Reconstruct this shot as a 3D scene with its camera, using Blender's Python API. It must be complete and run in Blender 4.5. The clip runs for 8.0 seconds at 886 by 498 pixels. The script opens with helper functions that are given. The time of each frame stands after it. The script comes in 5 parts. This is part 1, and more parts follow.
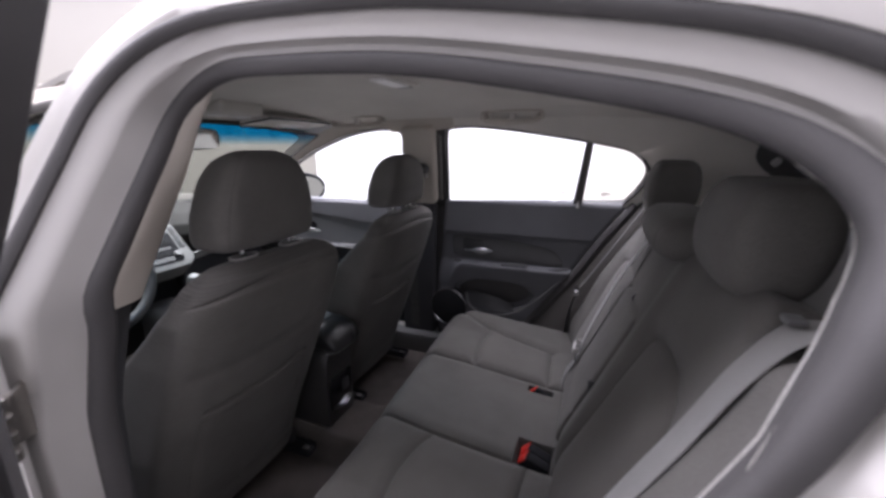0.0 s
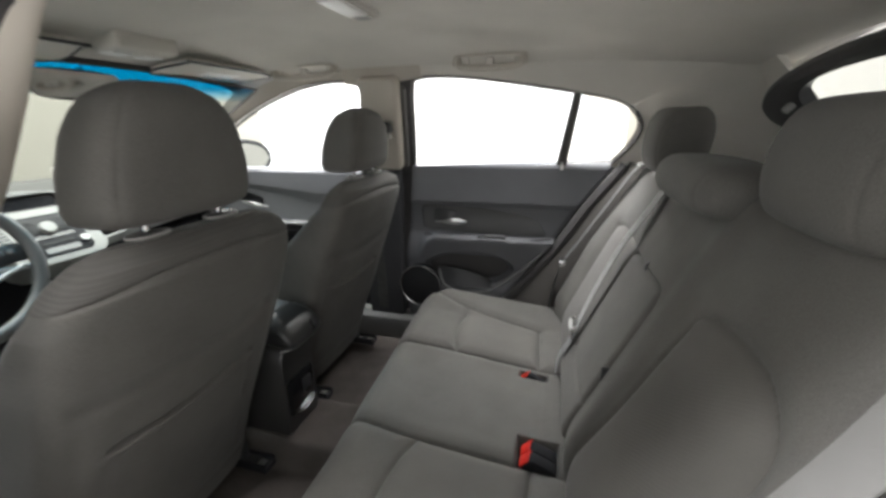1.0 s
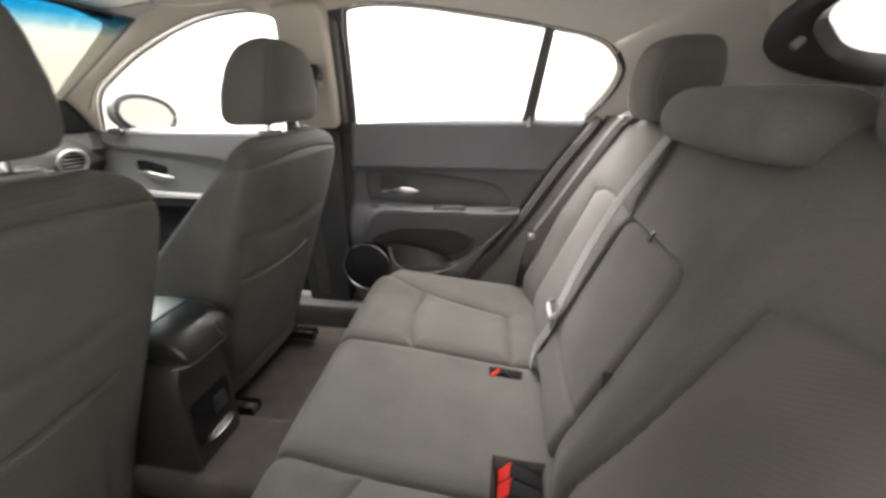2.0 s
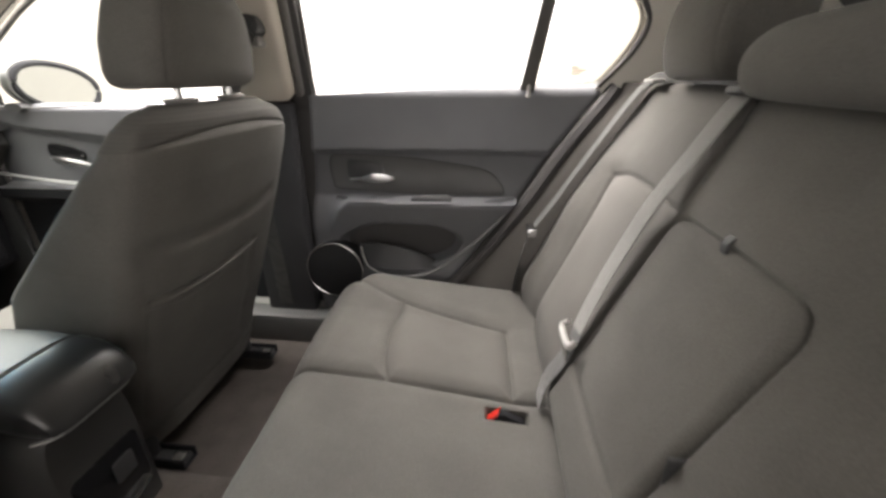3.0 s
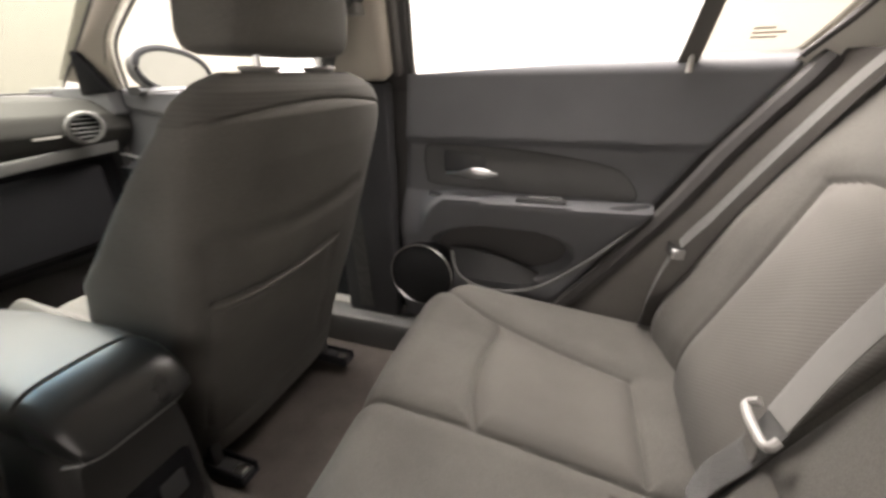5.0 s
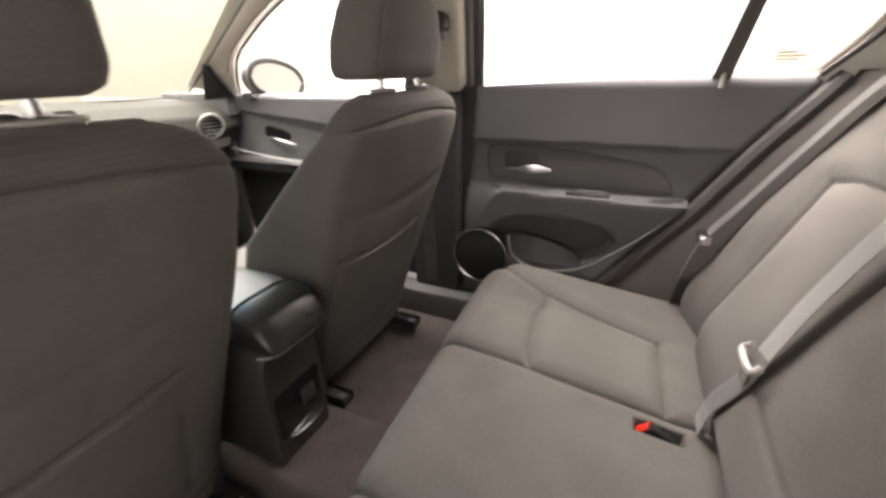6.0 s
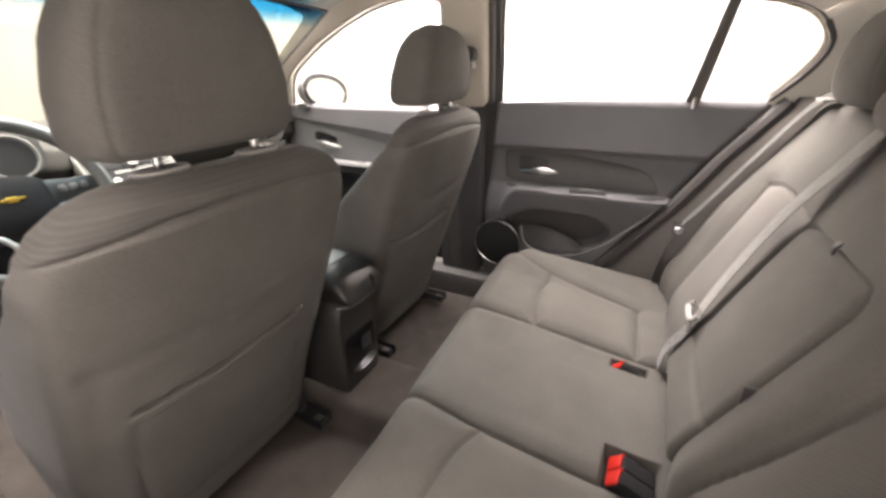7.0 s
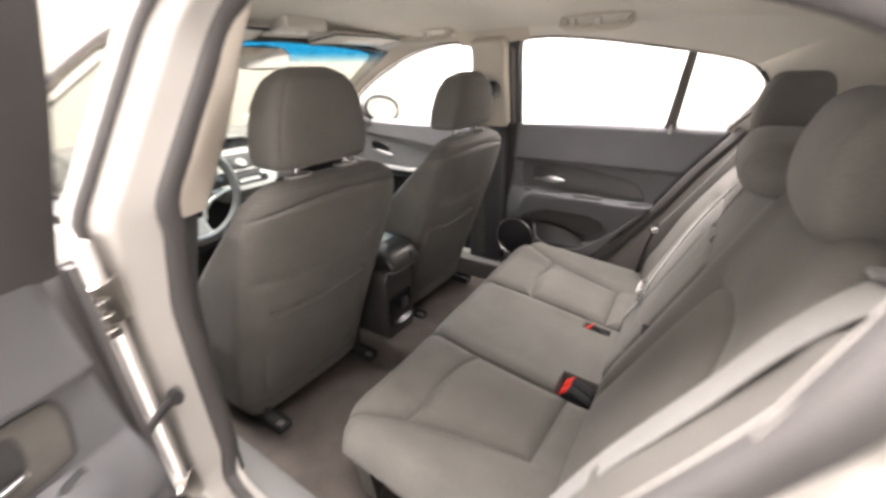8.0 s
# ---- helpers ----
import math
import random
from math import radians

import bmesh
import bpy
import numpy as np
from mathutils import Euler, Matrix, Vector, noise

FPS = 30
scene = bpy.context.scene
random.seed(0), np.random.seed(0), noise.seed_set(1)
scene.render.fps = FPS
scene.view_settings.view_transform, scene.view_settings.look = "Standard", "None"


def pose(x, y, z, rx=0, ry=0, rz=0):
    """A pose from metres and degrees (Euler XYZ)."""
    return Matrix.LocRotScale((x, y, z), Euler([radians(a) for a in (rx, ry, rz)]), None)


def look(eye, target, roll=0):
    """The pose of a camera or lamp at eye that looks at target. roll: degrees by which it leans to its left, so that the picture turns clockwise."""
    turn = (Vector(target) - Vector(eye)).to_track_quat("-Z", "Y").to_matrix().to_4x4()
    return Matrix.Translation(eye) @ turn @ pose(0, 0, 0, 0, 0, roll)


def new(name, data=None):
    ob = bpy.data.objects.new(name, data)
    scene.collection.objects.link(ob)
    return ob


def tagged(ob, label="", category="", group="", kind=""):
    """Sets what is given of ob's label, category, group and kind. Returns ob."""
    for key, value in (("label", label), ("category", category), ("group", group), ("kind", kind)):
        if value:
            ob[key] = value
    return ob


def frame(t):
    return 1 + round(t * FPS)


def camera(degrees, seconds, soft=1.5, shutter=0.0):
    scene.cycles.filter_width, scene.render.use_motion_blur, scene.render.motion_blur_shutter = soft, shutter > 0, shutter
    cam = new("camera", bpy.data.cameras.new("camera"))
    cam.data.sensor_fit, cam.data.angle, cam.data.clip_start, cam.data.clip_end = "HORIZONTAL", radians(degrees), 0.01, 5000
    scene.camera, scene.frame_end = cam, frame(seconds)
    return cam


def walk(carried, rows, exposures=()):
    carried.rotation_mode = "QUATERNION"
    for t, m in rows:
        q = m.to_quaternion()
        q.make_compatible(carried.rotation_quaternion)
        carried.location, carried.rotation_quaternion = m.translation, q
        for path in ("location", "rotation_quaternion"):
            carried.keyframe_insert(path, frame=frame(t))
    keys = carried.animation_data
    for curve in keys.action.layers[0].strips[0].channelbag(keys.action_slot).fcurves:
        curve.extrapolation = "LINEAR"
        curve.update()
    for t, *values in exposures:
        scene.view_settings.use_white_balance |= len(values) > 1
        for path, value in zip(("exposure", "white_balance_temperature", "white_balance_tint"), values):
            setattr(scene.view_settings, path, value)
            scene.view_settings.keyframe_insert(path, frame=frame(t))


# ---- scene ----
cam = camera(95.8, 8.0, 3.1, 0.5)
PATH = [
    (0, (0.669, -1.059, 1.234), (-0.047, 0.743, 0.745), -0.2),
    (0.5, (0.597, -0.961, 1.198), (-0.057, 0.851, 0.657), -0.8),
    (1, (0.556, -0.889, 1.166), (0.04, 0.946, 0.561), -0.8),
    (1.5, (0.522, -0.791, 1.139), (0.143, 1.053, 0.463), -0.5),
    (2, (0.506, -0.66, 1.089), (0.222, 1.182, 0.362), -0.4),
    (3.5, (0.461, -0.315, 1.023), (0.257, 1.504, 0.219), -0.5),
    (4, (0.438, -0.224, 1.004), (0.181, 1.588, 0.197), -0.5),
    (4.5, (0.42, -0.19, 0.994), (0.006, 1.589, 0.181), -0.5),
    (5, (0.404, -0.247, 0.99), (-0.21, 1.481, 0.191), -1.1),
    (6.5, (0.443, -0.586, 1.077), (-0.374, 1.04, 0.248), -1.3),
    (7, (0.496, -0.71, 1.116), (-0.353, 0.898, 0.283), -1.4),
    (7.5, (0.579, -0.819, 1.156), (-0.296, 0.776, 0.325), -1.3),
    (8, (0.735, -0.996, 1.218), (-0.297, 0.509, 0.4), -1.4),
]
walk(cam, [(t, look(eye, target, roll)) for t, eye, target, roll in PATH], [(0, 0.44, 5800, 24), (0.5, 1.3, 5850, 13), (1, 1.3, 6100, 10), (1.5, 1.38, 6350, 12), (2, 1.88, 6500, 14), (3.5, 1.66, 6600, 14), (5, 1.68, 6850, 16), (6.5, 2.0, 6900, 20), (7.5, 2.2, 6850, 20), (8, 2.13, 6700, 18)])

# ---- light: a white photo booth round the car ----
world = bpy.data.worlds.new("world")
scene.world = world
world.use_nodes = True
world.node_tree.nodes["Background"].inputs[0].default_value = (1.0, 0.98, 0.95, 1)
world.node_tree.nodes["Background"].inputs[1].default_value = 0.3


def softbox(x, y, z, sx, sy, power, tx, ty, tz):
    lamp = bpy.data.lights.new("softbox", "AREA")
    lamp.shape, lamp.size, lamp.size_y, lamp.energy = "RECTANGLE", sx, sy, power
    lamp.color = (1.0, 0.97, 0.93)
    ob = new("softbox_lamp", lamp)
    ob.matrix_world = look((x, y, z), (tx, ty, tz))
    return ob


softbox(-1.4, 1.45, 3.4, 5.4, 5.4, 900, -1.4, 1.45, 0)


# ---- materials ----
def nodes_of(name):
    m = bpy.data.materials.new(name)
    m.use_nodes = True
    return m, m.node_tree.nodes, m.node_tree.links, m.node_tree.nodes["Principled BSDF"]


def surface(name, col, rough=0.6, metal=0.0, grain=0.15, grain_scale=400.0, bump=0.1, stain=0.12, sheen=0.0, coat=0.0, spec=0.5, bump_dist=0.001):
    """A surface with fine grain, slow stains and a light relief, in metres."""
    m, n, l, p = nodes_of(name)
    tc = n.new("ShaderNodeTexCoord")
    fine, slow = n.new("ShaderNodeTexNoise"), n.new("ShaderNodeTexNoise")
    fine.inputs["Scale"].default_value, fine.inputs["Detail"].default_value = grain_scale, 3
    slow.inputs["Scale"].default_value, slow.inputs["Detail"].default_value = 7.0, 4
    l.new(tc.outputs["Object"], fine.inputs["Vector"])
    l.new(tc.outputs["Object"], slow.inputs["Vector"])
    r1, r2 = n.new("ShaderNodeMapRange"), n.new("ShaderNodeMapRange")
    r1.inputs["To Min"].default_value, r1.inputs["To Max"].default_value = 1 - grain, 1 + grain
    r2.inputs["From Min"].default_value, r2.inputs["From Max"].default_value = 0.3, 0.7
    r2.inputs["To Min"].default_value, r2.inputs["To Max"].default_value = 1 - stain, 1 + stain
    l.new(fine.outputs["Fac"], r1.inputs["Value"])
    l.new(slow.outputs["Fac"], r2.inputs["Value"])
    mul = n.new("ShaderNodeMath")
    mul.operation = "MULTIPLY"
    l.new(r1.outputs[0], mul.inputs[0])
    l.new(r2.outputs[0], mul.inputs[1])
    mix = n.new("ShaderNodeVectorMath")
    mix.operation = "SCALE"
    mix.inputs[0].default_value = col
    l.new(mul.outputs[0], mix.inputs["Scale"])
    l.new(mix.outputs[0], p.inputs["Base Color"])
    rr = n.new("ShaderNodeMapRange")
    rr.inputs["To Min"].default_value, rr.inputs["To Max"].default_value = max(0.02, rough - 0.08), min(1.0, rough + 0.08)
    l.new(slow.outputs["Fac"], rr.inputs["Value"])
    l.new(rr.outputs[0], p.inputs["Roughness"])
    p.inputs["Metallic"].default_value = metal
    p.inputs["Specular IOR Level"].default_value = spec
    p.inputs["Sheen Weight"].default_value = sheen
    p.inputs["Coat Weight"].default_value = coat
    if bump:
        b = n.new("ShaderNodeBump")
        b.inputs["Strength"].default_value, b.inputs["Distance"].default_value = bump, bump_dist
        l.new(fine.outputs["Fac"], b.inputs["Height"])
        l.new(b.outputs[0], p.inputs["Normal"])
    return m


def woven(name, col, pitch, along, depth=0.35, contrast=0.3, patchy=0.0):
    """Cloth with a rib of the given pitch stepping along a direction; patchy: how unevenly the rib shows."""
    m = surface(name, col, 0.92, grain=0.18, grain_scale=900.0, bump=0.0, stain=0.1, sheen=0.06, spec=0.2)
    n, l, p = m.node_tree.nodes, m.node_tree.links, m.node_tree.nodes["Principled BSDF"]
    tc, dot, xyz, wave = n.new("ShaderNodeTexCoord"), n.new("ShaderNodeVectorMath"), n.new("ShaderNodeCombineXYZ"), n.new("ShaderNodeTexWave")
    dot.operation = "DOT_PRODUCT"
    dot.inputs[1].default_value = Vector(along).normalized()
    wave.inputs["Scale"].default_value = 1.0 / pitch / 20.0 * 6.283
    wave.inputs["Distortion"].default_value, wave.inputs["Detail"].default_value = 0.0, 0.0
    l.new(tc.outputs["Object"], dot.inputs[0])
    warp, far = n.new("ShaderNodeTexNoise"), n.new("ShaderNodeMath")
    warp.inputs["Scale"].default_value = 9.0
    far.operation = "MULTIPLY_ADD"
    far.inputs[1].default_value = 0.010
    l.new(tc.outputs["Object"], warp.inputs["Vector"])
    l.new(warp.outputs["Fac"], far.inputs[0])
    l.new(dot.outputs["Value"], far.inputs[2])
    l.new(far.outputs[0], xyz.inputs[0])
    l.new(xyz.outputs[0], wave.inputs["Vector"])
    patch, fade = n.new("ShaderNodeTexNoise"), n.new("ShaderNodeMapRange")
    patch.inputs["Scale"].default_value = 5.0
    fade.inputs["From Min"].default_value, fade.inputs["From Max"].default_value = 0.38, 0.62
    fade.inputs["To Min"].default_value, fade.inputs["To Max"].default_value = 1.0 - patchy, 1.0
    l.new(tc.outputs["Object"], patch.inputs["Vector"])
    l.new(patch.outputs["Fac"], fade.inputs["Value"])
    rib = n.new("ShaderNodeMath")
    rib.operation = "MULTIPLY"
    l.new(wave.outputs["Fac"], rib.inputs[0])
    l.new(fade.outputs[0], rib.inputs[1])
    b = n.new("ShaderNodeBump")
    b.inputs["Strength"].default_value, b.inputs["Distance"].default_value = depth, 0.001
    l.new(rib.outputs[0], b.inputs["Height"])
    l.new(b.outputs[0], p.inputs["Normal"])
    src = p.inputs["Base Color"].links[0].from_socket
    rng, sc = n.new("ShaderNodeMapRange"), n.new("ShaderNodeVectorMath")
    rng.inputs["To Min"].default_value, rng.inputs["To Max"].default_value = 1 + contrast, 1 - contrast
    sc.operation = "SCALE"
    l.new(rib.outputs[0], rng.inputs["Value"])
    l.new(src, sc.inputs[0])
    l.new(rng.outputs[0], sc.inputs["Scale"])
    l.new(sc.outputs[0], p.inputs["Base Color"])
    return m


def glass(name, tint=(0.97, 0.98, 0.97), band=None):
    """Thin clear glass; band = (from z, to z, colour): a tinted strip along the top."""
    m, n, l, p = nodes_of(name)
    n.remove(p)
    out = n["Material Output"]
    tr, gl, mx, fr = n.new("ShaderNodeBsdfTransparent"), n.new("ShaderNodeBsdfGlossy"), n.new("ShaderNodeMixShader"), n.new("ShaderNodeLayerWeight")
    gl.inputs["Roughness"].default_value = 0.02
    tr.inputs[0].default_value = (*tint, 1)
    fr.inputs[0].default_value = 0.5
    pw, sc = n.new("ShaderNodeMath"), n.new("ShaderNodeMath")
    pw.operation, sc.operation = "POWER", "MULTIPLY_ADD"
    pw.inputs[1].default_value, sc.inputs[1].default_value, sc.inputs[2].default_value = 5.0, 0.5, 0.02
    l.new(fr.outputs["Facing"], pw.inputs[0])
    l.new(pw.outputs[0], sc.inputs[0])
    if band:
        tc, sep, rng, mc = n.new("ShaderNodeTexCoord"), n.new("ShaderNodeSeparateXYZ"), n.new("ShaderNodeMapRange"), n.new("ShaderNodeMixRGB")
        l.new(tc.outputs["Object"], sep.inputs[0])
        l.new(sep.outputs["Z"], rng.inputs["Value"])
        rng.inputs["From Min"].default_value, rng.inputs["From Max"].default_value = band[0], band[1]
        mc.inputs[1].default_value, mc.inputs[2].default_value = (*tint, 1), (*band[2], 1)
        l.new(rng.outputs[0], mc.inputs[0])
        l.new(mc.outputs[0], tr.inputs[0])
    l.new(sc.outputs[0], mx.inputs[0])
    l.new(tr.outputs[0], mx.inputs[1])
    l.new(gl.outputs[0], mx.inputs[2])
    l.new(mx.outputs[0], out.inputs[0])
    return m


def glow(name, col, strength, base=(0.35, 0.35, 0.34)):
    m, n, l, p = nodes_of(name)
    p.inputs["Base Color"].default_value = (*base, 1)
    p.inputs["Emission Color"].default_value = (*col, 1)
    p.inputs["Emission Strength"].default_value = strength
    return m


CLOTH = surface("charcoal_cloth", (0.104, 0.099, 0.091), 0.93, grain=0.32, grain_scale=460, bump=0.45, stain=0.13, sheen=0.06, spec=0.2)
INSERT = woven("ribbed_cloth", (0.105, 0.099, 0.091), 0.0036, (0.316, -0.949, 0.0), 0.25, 0.05, 0.9)
INSERT_BACK = woven("ribbed_back_cloth", (0.105, 0.099, 0.091), 0.0056, (0.329, 0.572, 0.752), 0.25, 0.045, 0.95)
MESHY = woven("ribbed_yoke_cloth", (0.084, 0.080, 0.074), 0.0062, (0.1, 0.0, 1.0), 0.3, 0.09, 0.6)
SIDECLOTH = surface("dark_side_cloth", (0.066, 0.062, 0.057), 0.95, grain=0.25, grain_scale=460, bump=0.35, stain=0.1, spec=0.1)
LINER = surface("headliner_cloth", (0.60, 0.575, 0.525), 0.95, grain=0.06, grain_scale=700, bump=0.12, stain=0.04, spec=0.1)
BEIGE = surface("beige_pillar_plastic", (0.46, 0.422, 0.365), 0.6, grain=0.04, grain_scale=600, bump=0.08, stain=0.04, spec=0.3)
SOFT = surface("charcoal_soft_plastic", (0.112, 0.113, 0.119), 0.55, grain=0.1, grain_scale=900, bump=0.18, stain=0.08, spec=0.35)
LEDGE = surface("dark_ledge_plastic", (0.050, 0.050, 0.053), 0.7, grain=0.1, grain_scale=900, bump=0.18, stain=0.08, spec=0.12)
HARD = surface("black_grained_plastic", (0.038, 0.038, 0.039), 0.5, grain=0.1, grain_scale=700, bump=0.18, stain=0.1, spec=0.4)
MID = surface("grey_sill_plastic", (0.10, 0.10, 0.098), 0.5, grain=0.08, grain_scale=700, bump=0.12, stain=0.08)
BLACK = surface("gloss_black_plastic", (0.010, 0.010, 0.011), 0.22, grain=0.05, bump=0.0, stain=0.05)
LEATHER = surface("black_leatherette", (0.066, 0.065, 0.063), 0.48, grain=0.1, grain_scale=260, bump=0.25, stain=0.06, spec=1.0)
CARPET = surface("dark_carpet", (0.084, 0.074, 0.067), 1.0, grain=0.45, grain_scale=380, bump=0.9, stain=0.2, spec=0.05, bump_dist=0.003)
RUBBER = surface("dark_rubber_seal", (0.062, 0.059, 0.058), 0.7, grain=0.1, grain_scale=500, bump=0.1, stain=0.08, spec=0.3)
TAUPE = surface("taupe_frame_plastic", (0.105, 0.100, 0.094), 0.6, grain=0.06, grain_scale=600, bump=0.08, stain=0.06, spec=0.3)
CONSOLE = surface("satin_black_console_plastic", (0.036, 0.035, 0.034), 0.38, grain=0.1, grain_scale=700, bump=0.10, stain=0.08, spec=0.5)
# Black plastic parts, and also the shadow colour under dash and door armrests.
DEEP = surface("deep_black_and_shade_plastic", (0.018, 0.018, 0.020), 0.75, grain=0.1, grain_scale=700, bump=0.12, stain=0.08, spec=0.1)
TAILTRIM = surface("dark_tailgate_plastic", (0.058, 0.058, 0.059), 0.38, grain=0.08, grain_scale=700, bump=0.06, stain=0.08, spec=0.5)
CHROME = surface("chrome", (0.62, 0.62, 0.62), 0.20, 1.0, grain=0.02, bump=0.0, stain=0.03)
LEVER = surface("satin_chrome", (0.42, 0.42, 0.42), 0.32, 1.0, grain=0.02, bump=0.0, stain=0.03)
SATIN = surface("satin_silver_paint", (0.22, 0.22, 0.217), 0.45, 0.4, grain=0.03, bump=0.0, stain=0.04)
DASHGREY = surface("matt_grey_key_plastic", (0.040, 0.040, 0.041), 0.8, grain=0.05, bump=0.0, stain=0.05, spec=0.08)
SILVER = surface("bright_silver_paint", (0.21, 0.21, 0.205), 0.62, 0.0, grain=0.03, bump=0.0, stain=0.04, spec=0.15)
STEEL = surface("zinc_plated_steel", (0.42, 0.40, 0.37), 0.35, 1.0, grain=0.1, grain_scale=120, bump=0.1, stain=0.12)
PAINT = surface("champagne_silver_car_paint", (0.36, 0.345, 0.322), 0.40, 0.2, grain=0.04, grain_scale=1500, bump=0.0, stain=0.03, coat=0.6)
BELT = woven("grey_belt_webbing", (0.150, 0.146, 0.138), 0.0016, (0, 1, 0), 0.25, 0.12)
BELT_DARK = woven("belt_webbing_dark_copy", (0.055, 0.054, 0.052), 0.0016, (0, 1, 0), 0.25, 0.12)
for m in (BELT, BELT_DARK):
    m.node_tree.nodes["Principled BSDF"].inputs["Sheen Weight"].default_value = 0.35
RED = surface("red_plastic_button", (0.50, 0.022, 0.014), 0.35, grain=0.03, bump=0.0, stain=0.05)
WHITE = surface("white_plastic", (0.75, 0.74, 0.71), 0.4, grain=0.03, bump=0.0, stain=0.04)
PALE = surface("pale_grey_plastic", (0.30, 0.29, 0.275), 0.45, grain=0.04, bump=0.05, stain=0.05)
GOLD = surface("gold_badge_metal", (0.75, 0.48, 0.10), 0.25, 1.0, grain=0.02, bump=0.0, stain=0.03)
GRILLE = surface("speaker_cloth", (0.016, 0.016, 0.017), 0.8, grain=0.5, grain_scale=1100, bump=0.6, stain=0.05, spec=0.2)
SCREEN = surface("dark_display_glass", (0.012, 0.013, 0.016), 0.12, grain=0.02, bump=0.0, stain=0.05)
MIRROR = surface("mirror_glass", (0.72, 0.74, 0.73), 0.02, 1.0, grain=0.0, bump=0.0, stain=0.01)
GLASS = glass("clear_side_glass", (0.95, 0.96, 0.95))
QGLASS = glass("tinted_quarter_glass", (0.88, 0.87, 0.83))
WSGLASS = glass("windscreen_glass", (0.74, 0.76, 0.73), (1.250, 1.292, (0.06, 0.42, 0.62)))
INK = surface("grey_print", (0.34, 0.29, 0.26), 0.6, grain=0.05, bump=0.0)
REDINK = surface("faded_red_print", (0.50, 0.33, 0.28), 0.6, grain=0.05, bump=0.0)
# Booth walls carry their brightness as emission rather than being lit.
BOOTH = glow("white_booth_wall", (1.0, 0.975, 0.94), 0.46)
CREAM = glow("glowing_cream_booth_wall", (1.0, 0.93, 0.79), 0.09, (0.13, 0.122, 0.104))
SIDEBOOTH = glow("glowing_warm_booth_wall", (1.0, 0.95, 0.85), 0.16, (0.16, 0.152, 0.136))
BOOTH_FLOOR = surface("grey_booth_floor", (0.46, 0.45, 0.435), 0.5, grain=0.05, grain_scale=60, bump=0.05, stain=0.08)
LEFT_FILL = glow("left_fill_glow", (1.0, 0.975, 0.94), 0.58)
BOOTH_TOP = surface("white_booth_ceiling", (0.6, 0.59, 0.57), 0.7, grain=0.05, grain_scale=60, bump=0.05, stain=0.06)
REAR_DIM = glow("rear_dim_glow", (1.0, 0.98, 0.94), 0.22, (0.29, 0.282, 0.27))


# ---- mesh helpers ----
WORLD_AT = {}


def thing(name, at, label, category, group="", kind=""):
    ob = new(name)
    ob.location = at
    WORLD_AT[ob.name] = Vector(at)
    ob.empty_display_size = 0.05
    return tagged(ob, label, category, group, kind)


def finish(bm, name, material, smooth=True, sharp=40.0):
    bmesh.ops.remove_doubles(bm, verts=bm.verts, dist=1e-5)
    bmesh.ops.recalc_face_normals(bm, faces=bm.faces)
    me = bpy.data.meshes.new(name)
    bm.to_mesh(me)
    bm.free()
    me.materials.append(material)
    if smooth:
        me.shade_smooth()
        me.set_sharp_from_angle(angle=radians(sharp))
    return me


def part(name, bm, material, parent, label="", smooth=True, sharp=40.0, zone=None, second=None):
    """Links bm as one mesh under parent; faces whose middle lies in zone take the second material."""
    ob = new(name, finish(bm, name, material, smooth, sharp))
    if zone:
        ob.data.materials.append(second)
        for f in ob.data.polygons:
            if zone(f.center):
                f.material_index = 1
    ob.parent = parent
    base = WORLD_AT[parent.name]
    ob.location = -base
    WORLD_AT[ob.name] = Vector((0, 0, 0))
    return tagged(ob, label)


def single(name, bm, material, label, category, kind="", group="", smooth=True, sharp=40.0):
    ob = new(name, finish(bm, name, material, smooth, sharp))
    WORLD_AT[ob.name] = Vector((0, 0, 0))
    return tagged(ob, label, category, group, kind)


def rings_to(bm, rings, cap=True, closed=True):
    vs = [[bm.verts.new(p) for p in r] for r in rings]
    k = len(vs[0])
    for a, b in zip(vs, vs[1:]):
        for i in range(k if closed else k - 1):
            j = (i + 1) % k
            bm.faces.new((a[i], a[j], b[j], b[i]))
    if cap:
        bm.faces.new(vs[0][::-1])
        bm.faces.new(vs[-1])
    return bm


def loft(rings, cap=True, closed=True):
    return rings_to(bmesh.new(), rings, cap, closed)


def oval(c, u, v, a, b, n=2.0, k=32):
    """A closed superellipse ring round c, half widths a along u and b along v."""
    c, u, v = Vector(c), Vector(u), Vector(v)
    out = []
    for i in range(k):
        t = 2 * math.pi * i / k
        cs, sn = math.cos(t), math.sin(t)
        out.append(c + u * (a * math.copysign(abs(cs) ** (2 / n), cs)) + v * (b * math.copysign(abs(sn) ** (2 / n), sn)))
    return out


def curve(pts, n=8, closed=False):
    """A smooth line through points (Catmull-Rom)."""
    p = [Vector(q) for q in pts]
    m = len(p)
    out = []
    for i in range(m if closed else m - 1):
        if closed:
            a, b, c, d = p[i - 1], p[i], p[(i + 1) % m], p[(i + 2) % m]
        else:
            a, b, c, d = p[max(i - 1, 0)], p[i], p[i + 1], p[min(i + 2, m - 1)]
        for j in range(n):
            t = j / n
            out.append(0.5 * ((2 * b) + (c - a) * t + (2 * a - 5 * b + 4 * c - d) * t * t + (3 * b - a - 3 * c + d) * t ** 3))
    if not closed:
        out.append(p[-1])
    return out


